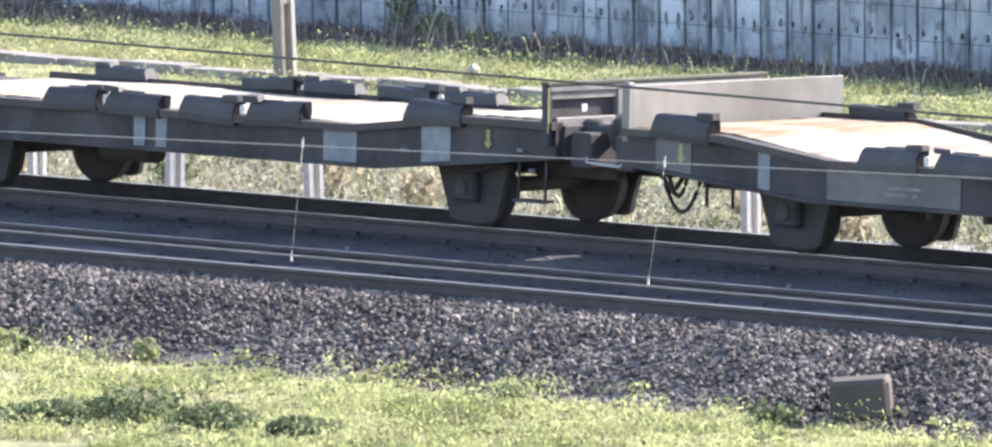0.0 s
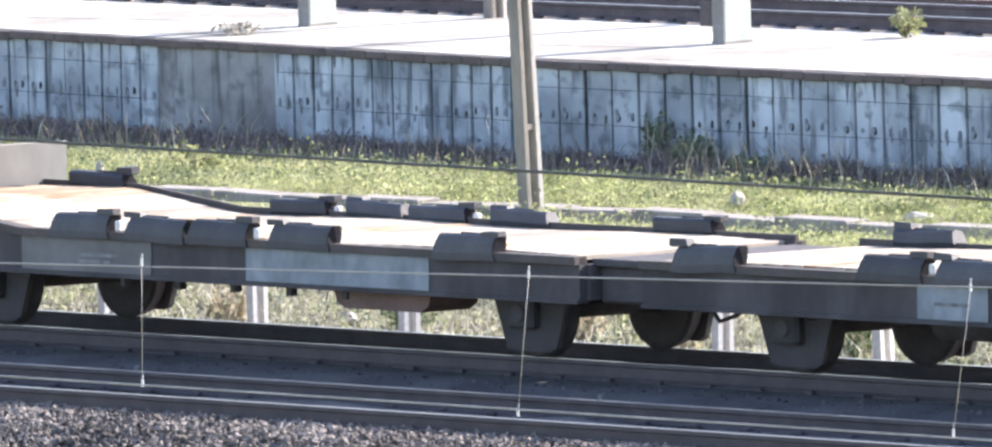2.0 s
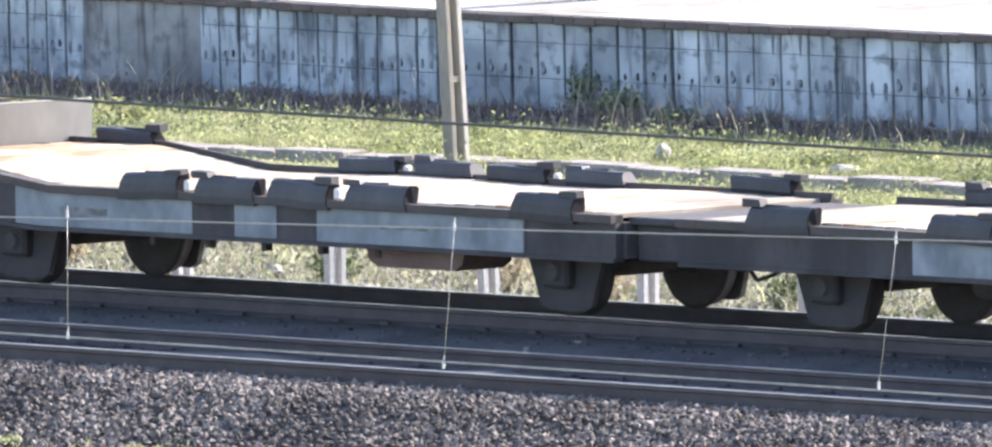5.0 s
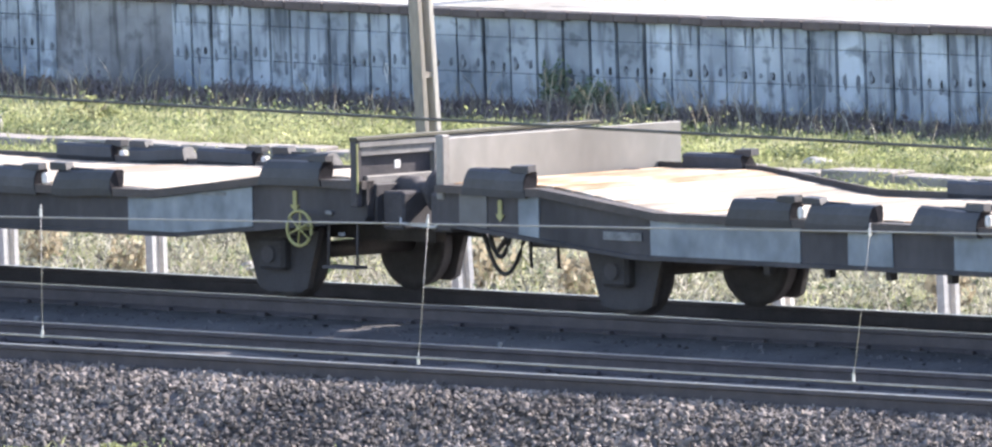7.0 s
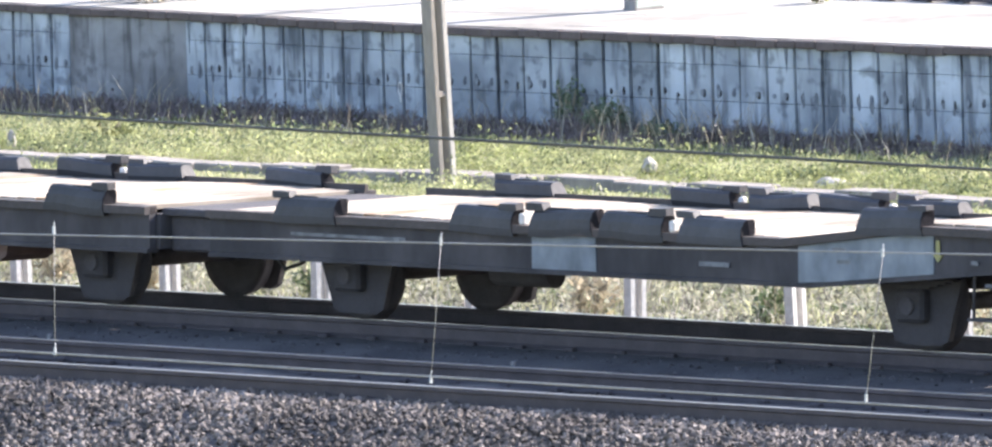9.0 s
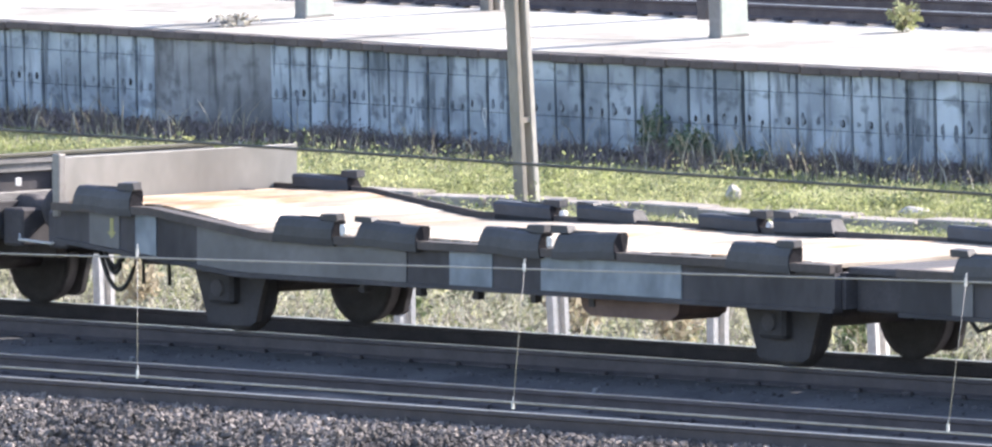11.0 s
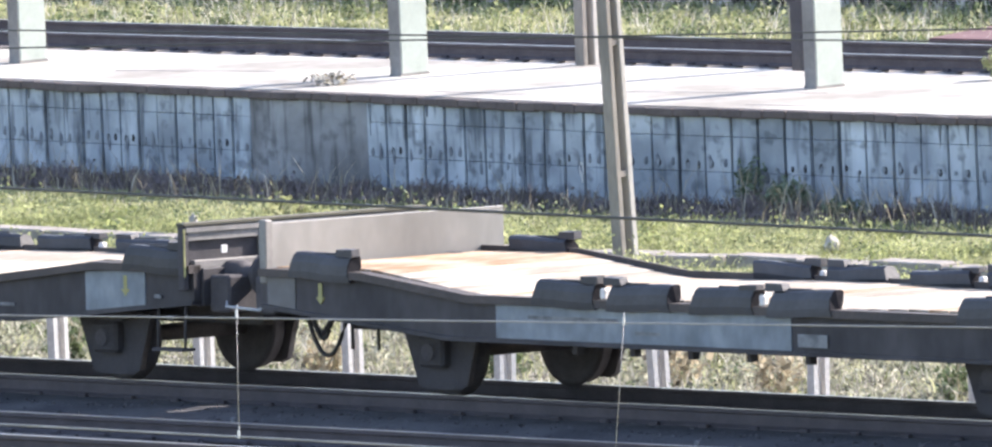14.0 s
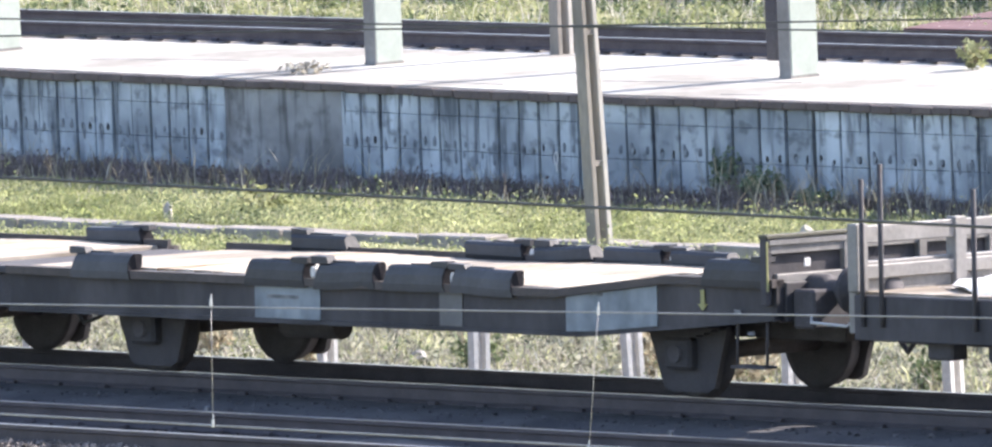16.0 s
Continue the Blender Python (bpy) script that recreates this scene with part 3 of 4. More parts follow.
for i in range(4):
    peg = tagged(new("track_peg"), "small dark peg with a pale cap beside the rail", "peg", "pegs along the track")
    part("stem", boxed(-0.018, 0.018, -0.018, 0.018, -0.22, 0.0, 0.004), M_BLACK, peg)
    part("cap", boxed(-0.022, 0.022, -0.02, 0.02, 0.0, 0.045, 0.008), M_LETTER, peg)
    peg.location = (-9.3 + i * 5.66, -2.55, -0.08)


# ---- train ----
HALF = 10.80            # the joint between the two halves of a wagon
FLAPS = {
    -1: (1.25, 3.9, 4.8, 5.65, 6.65, 8.9, 11.8, 13.87, 14.70, 15.74, 16.62, 18.77),
    0: (1.25, 3.87, 4.81, 5.63, 6.63, 8.68, 11.54, 13.74, 14.61, 15.66, 16.59, 19.69),
    1: (1.27, 4.37, 5.30, 6.23, 7.17, 9.2, 11.95, 14.06, 14.98, 15.88, 16.82, 19.45),
    2: (1.20, 4.32, 5.21, 6.45, 7.34, 9.14, 12.0, 14.17, 15.09, 15.95, 16.86, 18.95),
    3: (1.14, 3.69, 4.70, 6.22, 7.1, 9.19, 11.8, 13.98, 14.86, 15.82, 16.85, 19.85),
    4: (1.26, 4.28, 5.16, 6.19, 7.09, 9.33, 12.0, 14.25, 15.10, 15.99, 16.80, 19.87),
}
AXLES = (2.62, 9.35, 12.51, 19.18)


def side_outline():
    """Long side of one half: its end is raised above the buffers."""
    top = [(0.88, 1.075), (2.15, 1.075), (3.5, 0.92), (10.42, 0.92)]
    low = [(10.42, 0.53), (3.2, 0.53), (0.88, 0.74)]
    return top, low


def deck_height(u):
    if u < 2.15:
        return 1.09
    if u < 3.5:
        return 1.09 - (u - 2.15) / 1.35 * 0.155
    return 0.935


def make_flap(bend, mirrored):
    """A folded steel side flap: a curled plate with one slanted end and a raised tab over an end painted dark like a
    hollow.
    """
    bm = bmesh.new()
    ring = [(-0.075, -0.115), (-0.060, -0.115), (0.04, -0.10), (0.10, 0.0), (0.09, 0.085), (0.06, 0.108), (-0.015, 0.11), (-0.045, 0.092), (-0.07, 0.03), (-0.080, -0.05)]
    cuts = []
    for k in range(6):
        u = 0.775 * k / 5
        row = []
        for y, z in ring:
            x = u
            high = max(0.0, (z + 0.115) / 0.227)
            if k == (5 if mirrored else 0):
                x += (-0.07 if mirrored else 0.075) * high
            if k == (0 if mirrored else 5):
                x += (0.05 if mirrored else -0.05) * (1 - high) * high * 2
            row.append(bm.verts.new((x, y + bend * math.sin(k * 1.3) * 0.5, z + bend * math.sin(k * 0.9 + 1))))
        cuts.append(row)
    n = len(ring)
    for a, b in zip(cuts, cuts[1:]):
        for k in range(n):
            bm.faces.new((a[k], a[(k + 1) % n], b[(k + 1) % n], b[k]))
    # End caps are flat; slot 1 paints the hollow's shade on them.
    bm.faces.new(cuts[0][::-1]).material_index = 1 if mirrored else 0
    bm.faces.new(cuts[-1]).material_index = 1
    bmesh.ops.recalc_face_normals(bm, faces=bm.faces[:])
    prism(bm, [(0.585, 0.10), (0.605, 0.146 + bend), (0.80, 0.150 + bend), (0.802, 0.10), (0.775, 0.09)], "y", -0.05, 0.045)
    box(bm, 0.30, 0.585, 0.0, 0.02, 0.10, 0.122, 0.003)
    if mirrored:
        bmesh.ops.transform(bm, matrix=Matrix.Translation((0.80, 0, 0)) @ Matrix.Diagonal((-1, 1, 1, 1)), verts=bm.verts)
        bmesh.ops.reverse_faces(bm, faces=bm.faces)
    return bm


def make_axle():
    bm = bmesh.new()
    for s in (-1, 1):
        sub = bmesh.new()
        turned(sub, [(0.10, s * 0.66), (0.12, s * 0.69), (0.29, s * 0.72), (0.325, s * 0.69), (0.405, s * 0.685), (0.39, s * 0.71), (0.382, s * 0.815), (0.325, s * 0.82), (0.30, s * 0.775), (0.12, s * 0.80), (0.09, s * 0.86)])
        me = bpy.data.meshes.new("wheel")
        sub.to_mesh(me)
        sub.free()
        bm.from_mesh(me)
        bpy.data.meshes.remove(me)
    tube(bm, [(0, -1.05, 0), (0, 1.05, 0)], 0.075, 12)
    return bm


def make_half(unit, flip, first, flaps):
    """One half of a twin wagon; flip mirrors it about the joint. first: meshes of earlier halves to share."""
    def put(name, build, material, label="", at=(0, 0, 0)):
        key = (name, flip, label)
        if key in first:
            ob = new(name, first[key].data)
            ob.parent = unit
            if label:
                ob["label"] = label
        else:
            bm = build()
            if flip:
                bmesh.ops.transform(bm, matrix=Matrix.Translation((2 * HALF, 0, 0)) @ Matrix.Diagonal((-1, 1, 1, 1)), verts=bm.verts)
                bmesh.ops.reverse_faces(bm, faces=bm.faces)
            ob = part(name, bm, material, unit, label)
            first[key] = ob
        ob.location = at
        return ob
    top, low = side_outline()
    for s in (-1, 1):
        def sill():
            bm = prism(bmesh.new(), top + low, "y", s * 1.26, s * 1.34)
            return bm
        put("side_sill", sill, M_FRAME, "dark painted side sill" if s < 0 else "dark side sill")

        def flange():
            k = [(u, z + 0.006) for u, z in top]
            return prism(bmesh.new(), k + [(u, z - 0.07) for u, z in k[::-1]], "y", s * 1.25, s * 1.395)
        put("sole_flange", flange, M_FLANGE, "rusty top flange" if s < 0 else "rusty far flange")

        def lower():
            k = low[::-1]
            return prism(bmesh.new(), [(u, z + 0.03) for u, z in k] + [(u, z - 0.006) for u, z in k[::-1]], "y", s * 1.24, s * 1.37)
        if s > 0:
            def edge():
                k = [(u, z + 0.062) for u, z in top]
                return prism(bmesh.new(), k + [(u, z - 0.06) for u, z in k[::-1]], "y", 1.262, 1.30)
            put("deck_edge_angle", edge, M_FLANGE, "dark steel angle along the deck edge")
        put("lower_flange", lower, M_FRAME, "lower flange" if s < 0 else "far lower flange")
    def beams():
        bm = bmesh.new()
        for u in (1.0, 1.9, 3.6, 5.4, 7.2, 8.6, 10.4):
            z = deck_height(u) - 0.08
            box(bm, u - 0.06, u + 0.06, -1.25, 1.25, z - 0.3, z)
        for y in (-0.35, 0.35):
            box(bm, 1.0, 10.4, y - 0.06, y + 0.06, 0.5, 0.82)
        return bm
    put("underframe", beams, M_BLACK, "grimy underframe beams")
    # planks of the deck, lying across
    step = 0.24
    n = int((10.42 - 0.95) / step)
    for i in range(n):
        u = 0.95 + step * (i + 0.5)
        z0, z1 = deck_height(u - step / 2), deck_height(u + step / 2)
        tilt = math.degrees(math.atan2(z0 - z1, step))
        sort = "rusty_plank" if (u < 2.3 and not flip) or (i * 7 + 3 * flip) % 11 == 0 else "plank"
        if sort not in first:
            first[sort] = part("deck_plank", boxed(-0.116, 0.116, -1.245, 1.245, -0.045, 0, 0.006), M_DECK if sort == "plank" else M_RUSTDECK, unit)
            ob = first[sort]
        else:
            ob = again(first[sort], "deck_plank", pose(0, 0, 0), unit)
        x = u if not flip else 2 * HALF - u
        ob.matrix_basis = pose(x, 0, (z0 + z1) / 2 + 0.012 * math.sin(i * 12.9898 + flip), 0, tilt if not flip else -tilt, 0)
    for i, u in enumerate(flaps):
        for s in (-1, 1):
            mirrored = (i in ((0, 2, 4) if flip else (2, 4))) != (s > 0)
            kind = ("flap", int(u * 37 + (s + 1) * 2) % 4, mirrored)
            if kind not in first:
                first[kind] = link("side_flap", make_flap((0.004, -0.008, 0.012, 0.0)[kind[1]], mirrored), [M_FLAP, M_ENDSHADE], unit)
                ob = first[kind]
            else:
                ob = again(first[kind], "side_flap", pose(0, 0, 0), unit)
            droop, skew = 5 * math.sin(u * 7.7 + s), 0.9 * math.sin(u * 11.3 + s)
            v = u + 0.4
            z = deck_height(min(v, 2 * HALF - v)) + 0.03
            ob.matrix_basis = pose(u, s * 1.33, z, droop, skew, 0) if s < 0 else pose(u + 0.82, s * 1.33, z, droop, skew, 180)
    for x in AXLES[2:] if flip else AXLES[:2]:
        for s in (-1, 1):
            y = s * 0.89
            plate, axle_box, spring = first.get(("guard", s), (None, None, None))
            if plate is None:
                bm = prism(bmesh.new(), [(-0.44, 0.62), (-0.39, 0.48), (-0.32, 0.30), (-0.25, 0.10), (-0.17, 0.06), (0.28, 0.06), (0.36, 0.10), (0.42, 0.30), (0.48, 0.48), (0.52, 0.62)], "y", y - 0.03, y + 0.03)
                ob = part("axle_guard", bm, M_GUARD, unit, "black axle guard plate")
                axle_box = part("axle_box", boxed(-0.16, 0.16, y - 0.13, y + 0.10, 0.25, 0.53, 0.03), M_GUARD, ob)
                bm = bmesh.new()
                for k in range(4):
                    w = 0.5 - 0.09 * k
                    box(bm, -w, w, y - 0.11, y - 0.03, 0.62 - 0.022 * (k + 1), 0.62 - 0.022 * k)
                spring = part("leaf_spring", bm, M_GUARD, ob, "stacked leaf spring")
                first[("guard", s)] = (ob, axle_box, spring)
            else:
                ob = again(plate, "axle_guard", pose(0, 0, 0), unit)
                again(axle_box, "axle_box", pose(0, 0, 0), ob)
                again(spring, "leaf_spring", pose(0, 0, 0), ob)
            ob.matrix_basis = pose(x, 0, 0)
        if "axle" not in first:
            first["axle"] = part("wheelset", make_axle(), M_BLACK, unit, "grimy steel wheels on an axle")
            ob = first["axle"]
        else:
            ob = again(first["axle"], "wheelset", pose(0, 0, 0), unit)
        WHEELS.append((ob, x))
    # buffers and the box under the floor
    for s in (-1, 1):
        def buffer():
            bm = turned(bmesh.new(), [(0.0, 0), (0.19, 0.01), (0.2, 0.04), (0.085, 0.06), (0.085, 0.30), (0.125, 0.31), (0.125, 0.62), (0.0, 0.63)], 18)
            bmesh.ops.transform(bm, matrix=Matrix.Translation((0.42, s * 0.87, 0.98)) @ Matrix.Rotation(radians(-90), 4, "Z"), verts=bm.verts)
            return bm
        put("buffer", buffer, M_BLACK, "black round buffer" if s < 0 else "far round buffer")
    put("end_platform", lambda: boxed(0.6, 0.86, -1.18, 1.18, 0.66, 0.99, 0.02), M_BLACK, "grimy end platform over the drawgear")
    put("end_beam", lambda: boxed(0.86, 1.0, -1.25, 1.25, 0.72, 1.05, 0.01), M_FRAME, "dark end beam")


WHEELS = []
UNITS = []
SHARED = {}


def sill_low(u):
    v = u if u < HALF else 2 * HALF - u
    return 0.53 if v > 3.2 else 0.53 + (3.2 - v) / 2.32 * 0.21


def sill_top(u):
    return deck_height(u if u < HALF else 2 * HALF - u) - 0.085


def sloped_patch(unit, u0, u1, material, label):
    """A painted panel that fills the side between its flanges."""
    n = max(2, int((u1 - u0) / 0.3))
    us = [u0 + (u1 - u0) * i / n for i in range(n + 1)]
    out = [(u, sill_top(u)) for u in us] + [(u, sill_low(u) + 0.035) for u in us[::-1]]
    return part("painted_panel", prism(bmesh.new(), out, "y", -1.352, -1.341), material, unit, label)


def make_unit(patches, marks, handwheel, flaps, floor_box):
    unit = tagged(new("flat_wagon"), "dark twin flat wagon with pale plank deck and folded side flaps", "flat wagon", "wagons of the train")
    make_half(unit, False, SHARED, flaps[:6])
    make_half(unit, True, SHARED, flaps[6:])
    def shared(name, build, material, label=""):
        key = ("u", name, label)
        if key in SHARED:
            ob = new(name, SHARED[key].data)
            ob.parent = unit
            if label:
                ob["label"] = label
        else:
            ob = SHARED[key] = part(name, build(), material, unit, label)
        return ob
    # end board at the fore end, stanchion frame at the rear end
    def board():
        bm = boxed(0.88, 0.915, -1.30, 1.55, 1.04, 1.47, 0.006)
        return bm
    shared("end_board", board, M_STEEL, "smooth grey metal end board")
    shared("corner_post", lambda: boxed(0.86, 0.95, -1.36, -1.27, 0.95, 1.5, 0.01), M_GREYBEAM)
    E2 = 20.66
    def head_frame():
        bm = bmesh.new()
        box(bm, E2 - 0.04, E2 + 0.04, -1.40, 1.42, 1.36, 1.42, 0.008)
        box(bm, E2 - 0.02, E2 + 0.02, -1.36, 1.38, 1.29, 1.37, 0.004)
        box(bm, E2 - 0.03, E2 + 0.03, -1.30, 1.30, 1.02, 1.12, 0.008)
        for y in (-0.45, 0.45, 1.30):
            box(bm, E2 - 0.035, E2 + 0.035, y - 0.05, y + 0.05, 0.95, 1.38, 0.008)
        return bm
    shared("headboard_frame", head_frame, M_GREYBEAM, "grey headboard frame with openings")
    shared("top_rail", lambda: boxed(E2 - 0.05, E2 + 0.05, -1.44, 1.5, 1.422, 1.455, 0.006), M_OLIVE, "dull olive top rail")
    shared("headboard_plate", lambda: boxed(E2 - 0.035, E2 - 0.02, -1.32, 1.3, 0.9, 1.30), M_BLACK, "dark recessed headboard plate")
    shared("headboard_post", lambda: boxed(E2 - 0.05, E2 + 0.03, -1.43, -1.36, 0.86, 1.44, 0.01), M_BLACK)
    shared("reflector_tag", lambda: boxed(E2 + 0.036, E2 + 0.05, -0.99, -0.92, 1.17, 1.24, 0.004), M_WHITE, "small white tag")
    shared("post_edge", lambda: boxed(E2 + 0.031, E2 + 0.045, -1.43, -1.418, 0.98, 1.40), M_YELLOW, "yellow edge strip")
    def joint():
        bm = bmesh.new()
        box(bm, 10.4, 11.2, -0.3, 0.3, 0.55, 0.85, 0.03)
        for s in (-1, 1):
            tube(bm, [(10.4, s * 0.87, 0.75), (10.8, s * 0.87, 0.75), (11.2, s * 0.87, 0.75)], 0.13, 12)
        box(bm, 10.45, 11.15, -1.12, 1.12, 0.53, 0.838, 0.02)
        box(bm, 10.43, 11.17, -1.2, 1.2, 0.84, 0.905, 0.01)
        return bm
    shared("joint_drawbar", joint, M_BLACK, "dark drawbar and buffers between the halves")
    def hook():
        bm = bmesh.new()
        tube(bm, [(20.5, 0, 0.98), (20.85, 0, 0.98), (21.3, 0, 0.93), (21.6, 0, 0.97)], 0.045, 8)
        tube(bm, [(20.9, -0.25, 0.95), (21.0, -0.25, 0.6), (21.15, -0.22, 0.42), (21.3, -0.2, 0.6), (21.45, -0.2, 0.92)], 0.028, 8)
        return bm
    shared("screw_coupling", hook, M_BLACK, "black screw coupling and air hose")
    def lever():
        bm = bmesh.new()
        tube(bm, [(20.95, -1.15, 0.80), (20.98, -1.2, 0.72), (21.4, -1.2, 0.70), (21.45, -1.15, 0.76)], 0.014, 6)
        return bm
    shared("uncoupling_lever", lever, M_MARK, "pale steel uncoupling lever")
    def link_bar():
        bm = tube(bmesh.new(), [(20.72, -0.55, 1.0), (20.8, -0.6, 0.92), (20.86, -0.62, 0.80), (20.8, -0.6, 0.7)], 0.04, 7)
        box(bm, 20.70, 20.84, -0.62, -0.5, 0.96, 1.06, 0.02)
        return bm
    shared("coupling_link", link_bar, M_GREYBEAM, "worn pale coupling link")
    for k, (u, z) in enumerate(((20.28, 0.80), (20.44, 0.62))):
        shared("brake_label", lambda: boxed(u - 0.04, u + 0.04, -1.375, -1.365, z - 0.016, z + 0.016), M_LETTER, "small white label plate" if k else "small pale label plate")
    def step():
        bm = bmesh.new()
        for u in (20.2, 20.55):
            tube(bm, [(u, -1.28, 0.9), (u, -1.3, 0.34)], 0.014, 6)
        box(bm, 20.18, 20.57, -1.36, -1.2, 0.32, 0.345)
        return bm
    shared("shunter_step", step, M_BLACK)
    for k, (u, d, v) in enumerate(((0.80, 0.37, 0.52), (0.93, 0.22, 0.26))):
        def hose():
            pts = [(u + v * i / 14, -0.75 - 0.05 * k, 0.66 - d * (1 - (i / 7 - 1) ** 2)) for i in range(15)]
            return tube(bmesh.new(), pts, 0.02, 7)
        shared("brake_hose", hose, M_HOSE, "hanging black brake hose" if k else "looped black air hose")
    for u in (1.42, 1.75):
        shared("hanging_chain", lambda: tube(bmesh.new(), [(u, -0.8, 0.7), (u + 0.01, -0.8, 0.36)], 0.016, 6), M_HOSE, "short dark chain" if u < 1.5 else "dark hanging chain")
    def toolbox():
        bm = prism(bmesh.new(), [(7.24, 0.54), (7.28, 0.42), (7.38, 0.36), (8.32, 0.36), (8.42, 0.42), (8.45, 0.54)], "y", -1.18, -0.6)
        return bm
    if floor_box:
        shared("floor_box", toolbox, M_RUSTBOX, "brown box below the floor")
    shared("brake_cylinder", lambda: tube(bmesh.new(), [(13.9, -0.55, 0.45), (14.6, -0.55, 0.45)], 0.12, 12), M_BLACK, "grimy brake cylinder")
    shared("joint_hose", lambda: tube(bmesh.new(), [(11.45, -0.85, 0.55), (11.6, -0.85, 0.40), (11.8, -0.85, 0.46), (11.95, -0.85, 0.55)], 0.02, 6), M_HOSE, "drooping hose at the joint")
    for k in range(5):
        ob = shared("floor_bracket", lambda: boxed(-0.03, 0.03, -1.2, -1.12, 0.44, 0.54), M_BLACK)
        ob.location.x = 4.6 + k * 0.7
    for u in (1.62, 19.85):
        def arrow():
            bm = boxed(u - 0.022, u + 0.022, -1.356, -1.347, 0.84, 0.97)
            prism(bm, [(u - 0.055, 0.85), (u, 0.79), (u + 0.055, 0.85)], "y", -1.356, -1.347)
            return bm
        shared("yellow_mark", arrow, M_YELLOW, "faded yellow arrow mark" if u < 9 else "yellow arrow mark near the end")
    for u in (*flaps[1:5:2], *flaps[7:11:2]):
        v = u + 0.825
        for y in (-1.32, 1.32):
            if "pin" not in SHARED:
                SHARED["pin"] = ob = part("locking_pin", boxed(-0.032, 0.032, -0.035, 0.035, -0.01, 0.085, 0.014), M_WHITE, unit, "small bright locking pin")
                ob.matrix_basis = pose(v, y, 0.94)
            else:
                again(SHARED["pin"], "locking_pin", pose(v, y, 0.94), unit)
    for u0, u1, dim in patches:
        sloped_patch(unit, u0, u1, M_PATCHDIM if dim else M_PATCH, "faded grey paint panel" if dim else "blue-grey repainted panel")
    for u0, u1, z0, z1 in marks:
        part("lettering_bar", boxed(u0, u1, -1.357, -1.353, z0, z1), M_LETTER, unit, "pale illegible lettering bar")
    if handwheel:
        u = 20.0
        bm = bmesh.new()
        ring = [(u + 0.15 * math.cos(k * math.tau / 20), -1.45, 0.66 + 0.15 * math.sin(k * math.tau / 20)) for k in range(21)]
        tube(bm, ring, 0.014, 6)
        for k in range(3):
            a = k * math.tau / 6 + 0.4
            tube(bm, [(u - 0.15 * math.cos(a), -1.45, 0.66 - 0.15 * math.sin(a)), (u + 0.15 * math.cos(a), -1.45, 0.66 + 0.15 * math.sin(a))], 0.009, 6)
        tube(bm, [(u, -1.47, 0.66), (u, -1.3, 0.66)], 0.02, 8)
        part("brake_handwheel", bm, M_YELLOW, unit, "yellow spoked brake handwheel")
    return unit


PATCHES = {
    -1: [(15.1, 15.25, 0), (15.4, 15.55, 0), (17.67, 18.11, 0), (18.97, 19.35, 0)],
    0: [(1.3, 1.75, 1), (2.6, 2.75, 0), (3.47, 5.13, 1), (6.33, 8.6, 0), (14.4, 15.21, 0), (18.16, 18.38, 1), (19.13, 19.68, 0)],
    1: [(1.27, 1.7, 1), (2.19, 2.31, 0), (3.03, 5.27, 0), (5.8, 6.32, 0), (6.82, 9.33, 0), (13.88, 14.78, 0), (17.77, 19.32, 0)],
    2: [(1.13, 1.46, 1), (1.84, 2.08, 0), (3.4, 5.14, 0), (5.69, 6.2, 0), (6.9, 8.3, 0), (15.12, 15.88, 0), (18.25, 19.8, 0)],
    3: [(1.33, 1.71, 1), (1.92, 2.18, 0), (2.7, 5.31, 1), (5.84, 6.36, 0), (6.95, 8.63, 0), (11.78, 12.02, 1), (12.38, 14.21, 1), (15.42, 15.84, 0), (19.33, 20.1, 0)],
    4: [(0.95, 1.3, 1), (3.8, 7.36, 0), (10.1, 10.41, 0), (14.34, 15.16, 0), (16.65, 16.93, 1), (18.2, 19.3, 0)],
}
MARKS = {
    -1: [(18.7, 18.8, 0.7, 0.74)],
    0: [(4.2, 4.75, 0.70, 0.73), (4.2, 4.6, 0.64, 0.67), (14.6, 15.0, 0.68, 0.71)],
    1: [(3.6, 4.2, 0.68, 0.74), (7.6, 8.3, 0.7, 0.72), (18.7, 19.0, 0.9, 0.93)],
    2: [(2.85, 3.3, 0.68, 0.75), (17.1, 17.45, 0.66, 0.70), (18.65, 18.8, 0.84, 0.87), (18.7, 18.85, 0.74, 0.77), (12.2, 13.6, 0.74, 0.77)],
    3: [(17.4, 17.75, 0.66, 0.69), (18.2, 18.4, 0.66, 0.69), (13.1, 13.6, 0.72, 0.74)],
    4: [(7.44, 7.79, 0.60, 0.71), (4.2, 5.3, 0.74, 0.77), (5.5, 5.8, 0.64, 0.67), (14.5, 14.9, 0.74, 0.77), (18.5, 18.65, 0.88, 0.92)],
}
for n in range(-1, 5):
    UNITS.append((n, make_unit(PATCHES[n], MARKS[n], n == 1, FLAPS[n], 0 <= n < 4)))


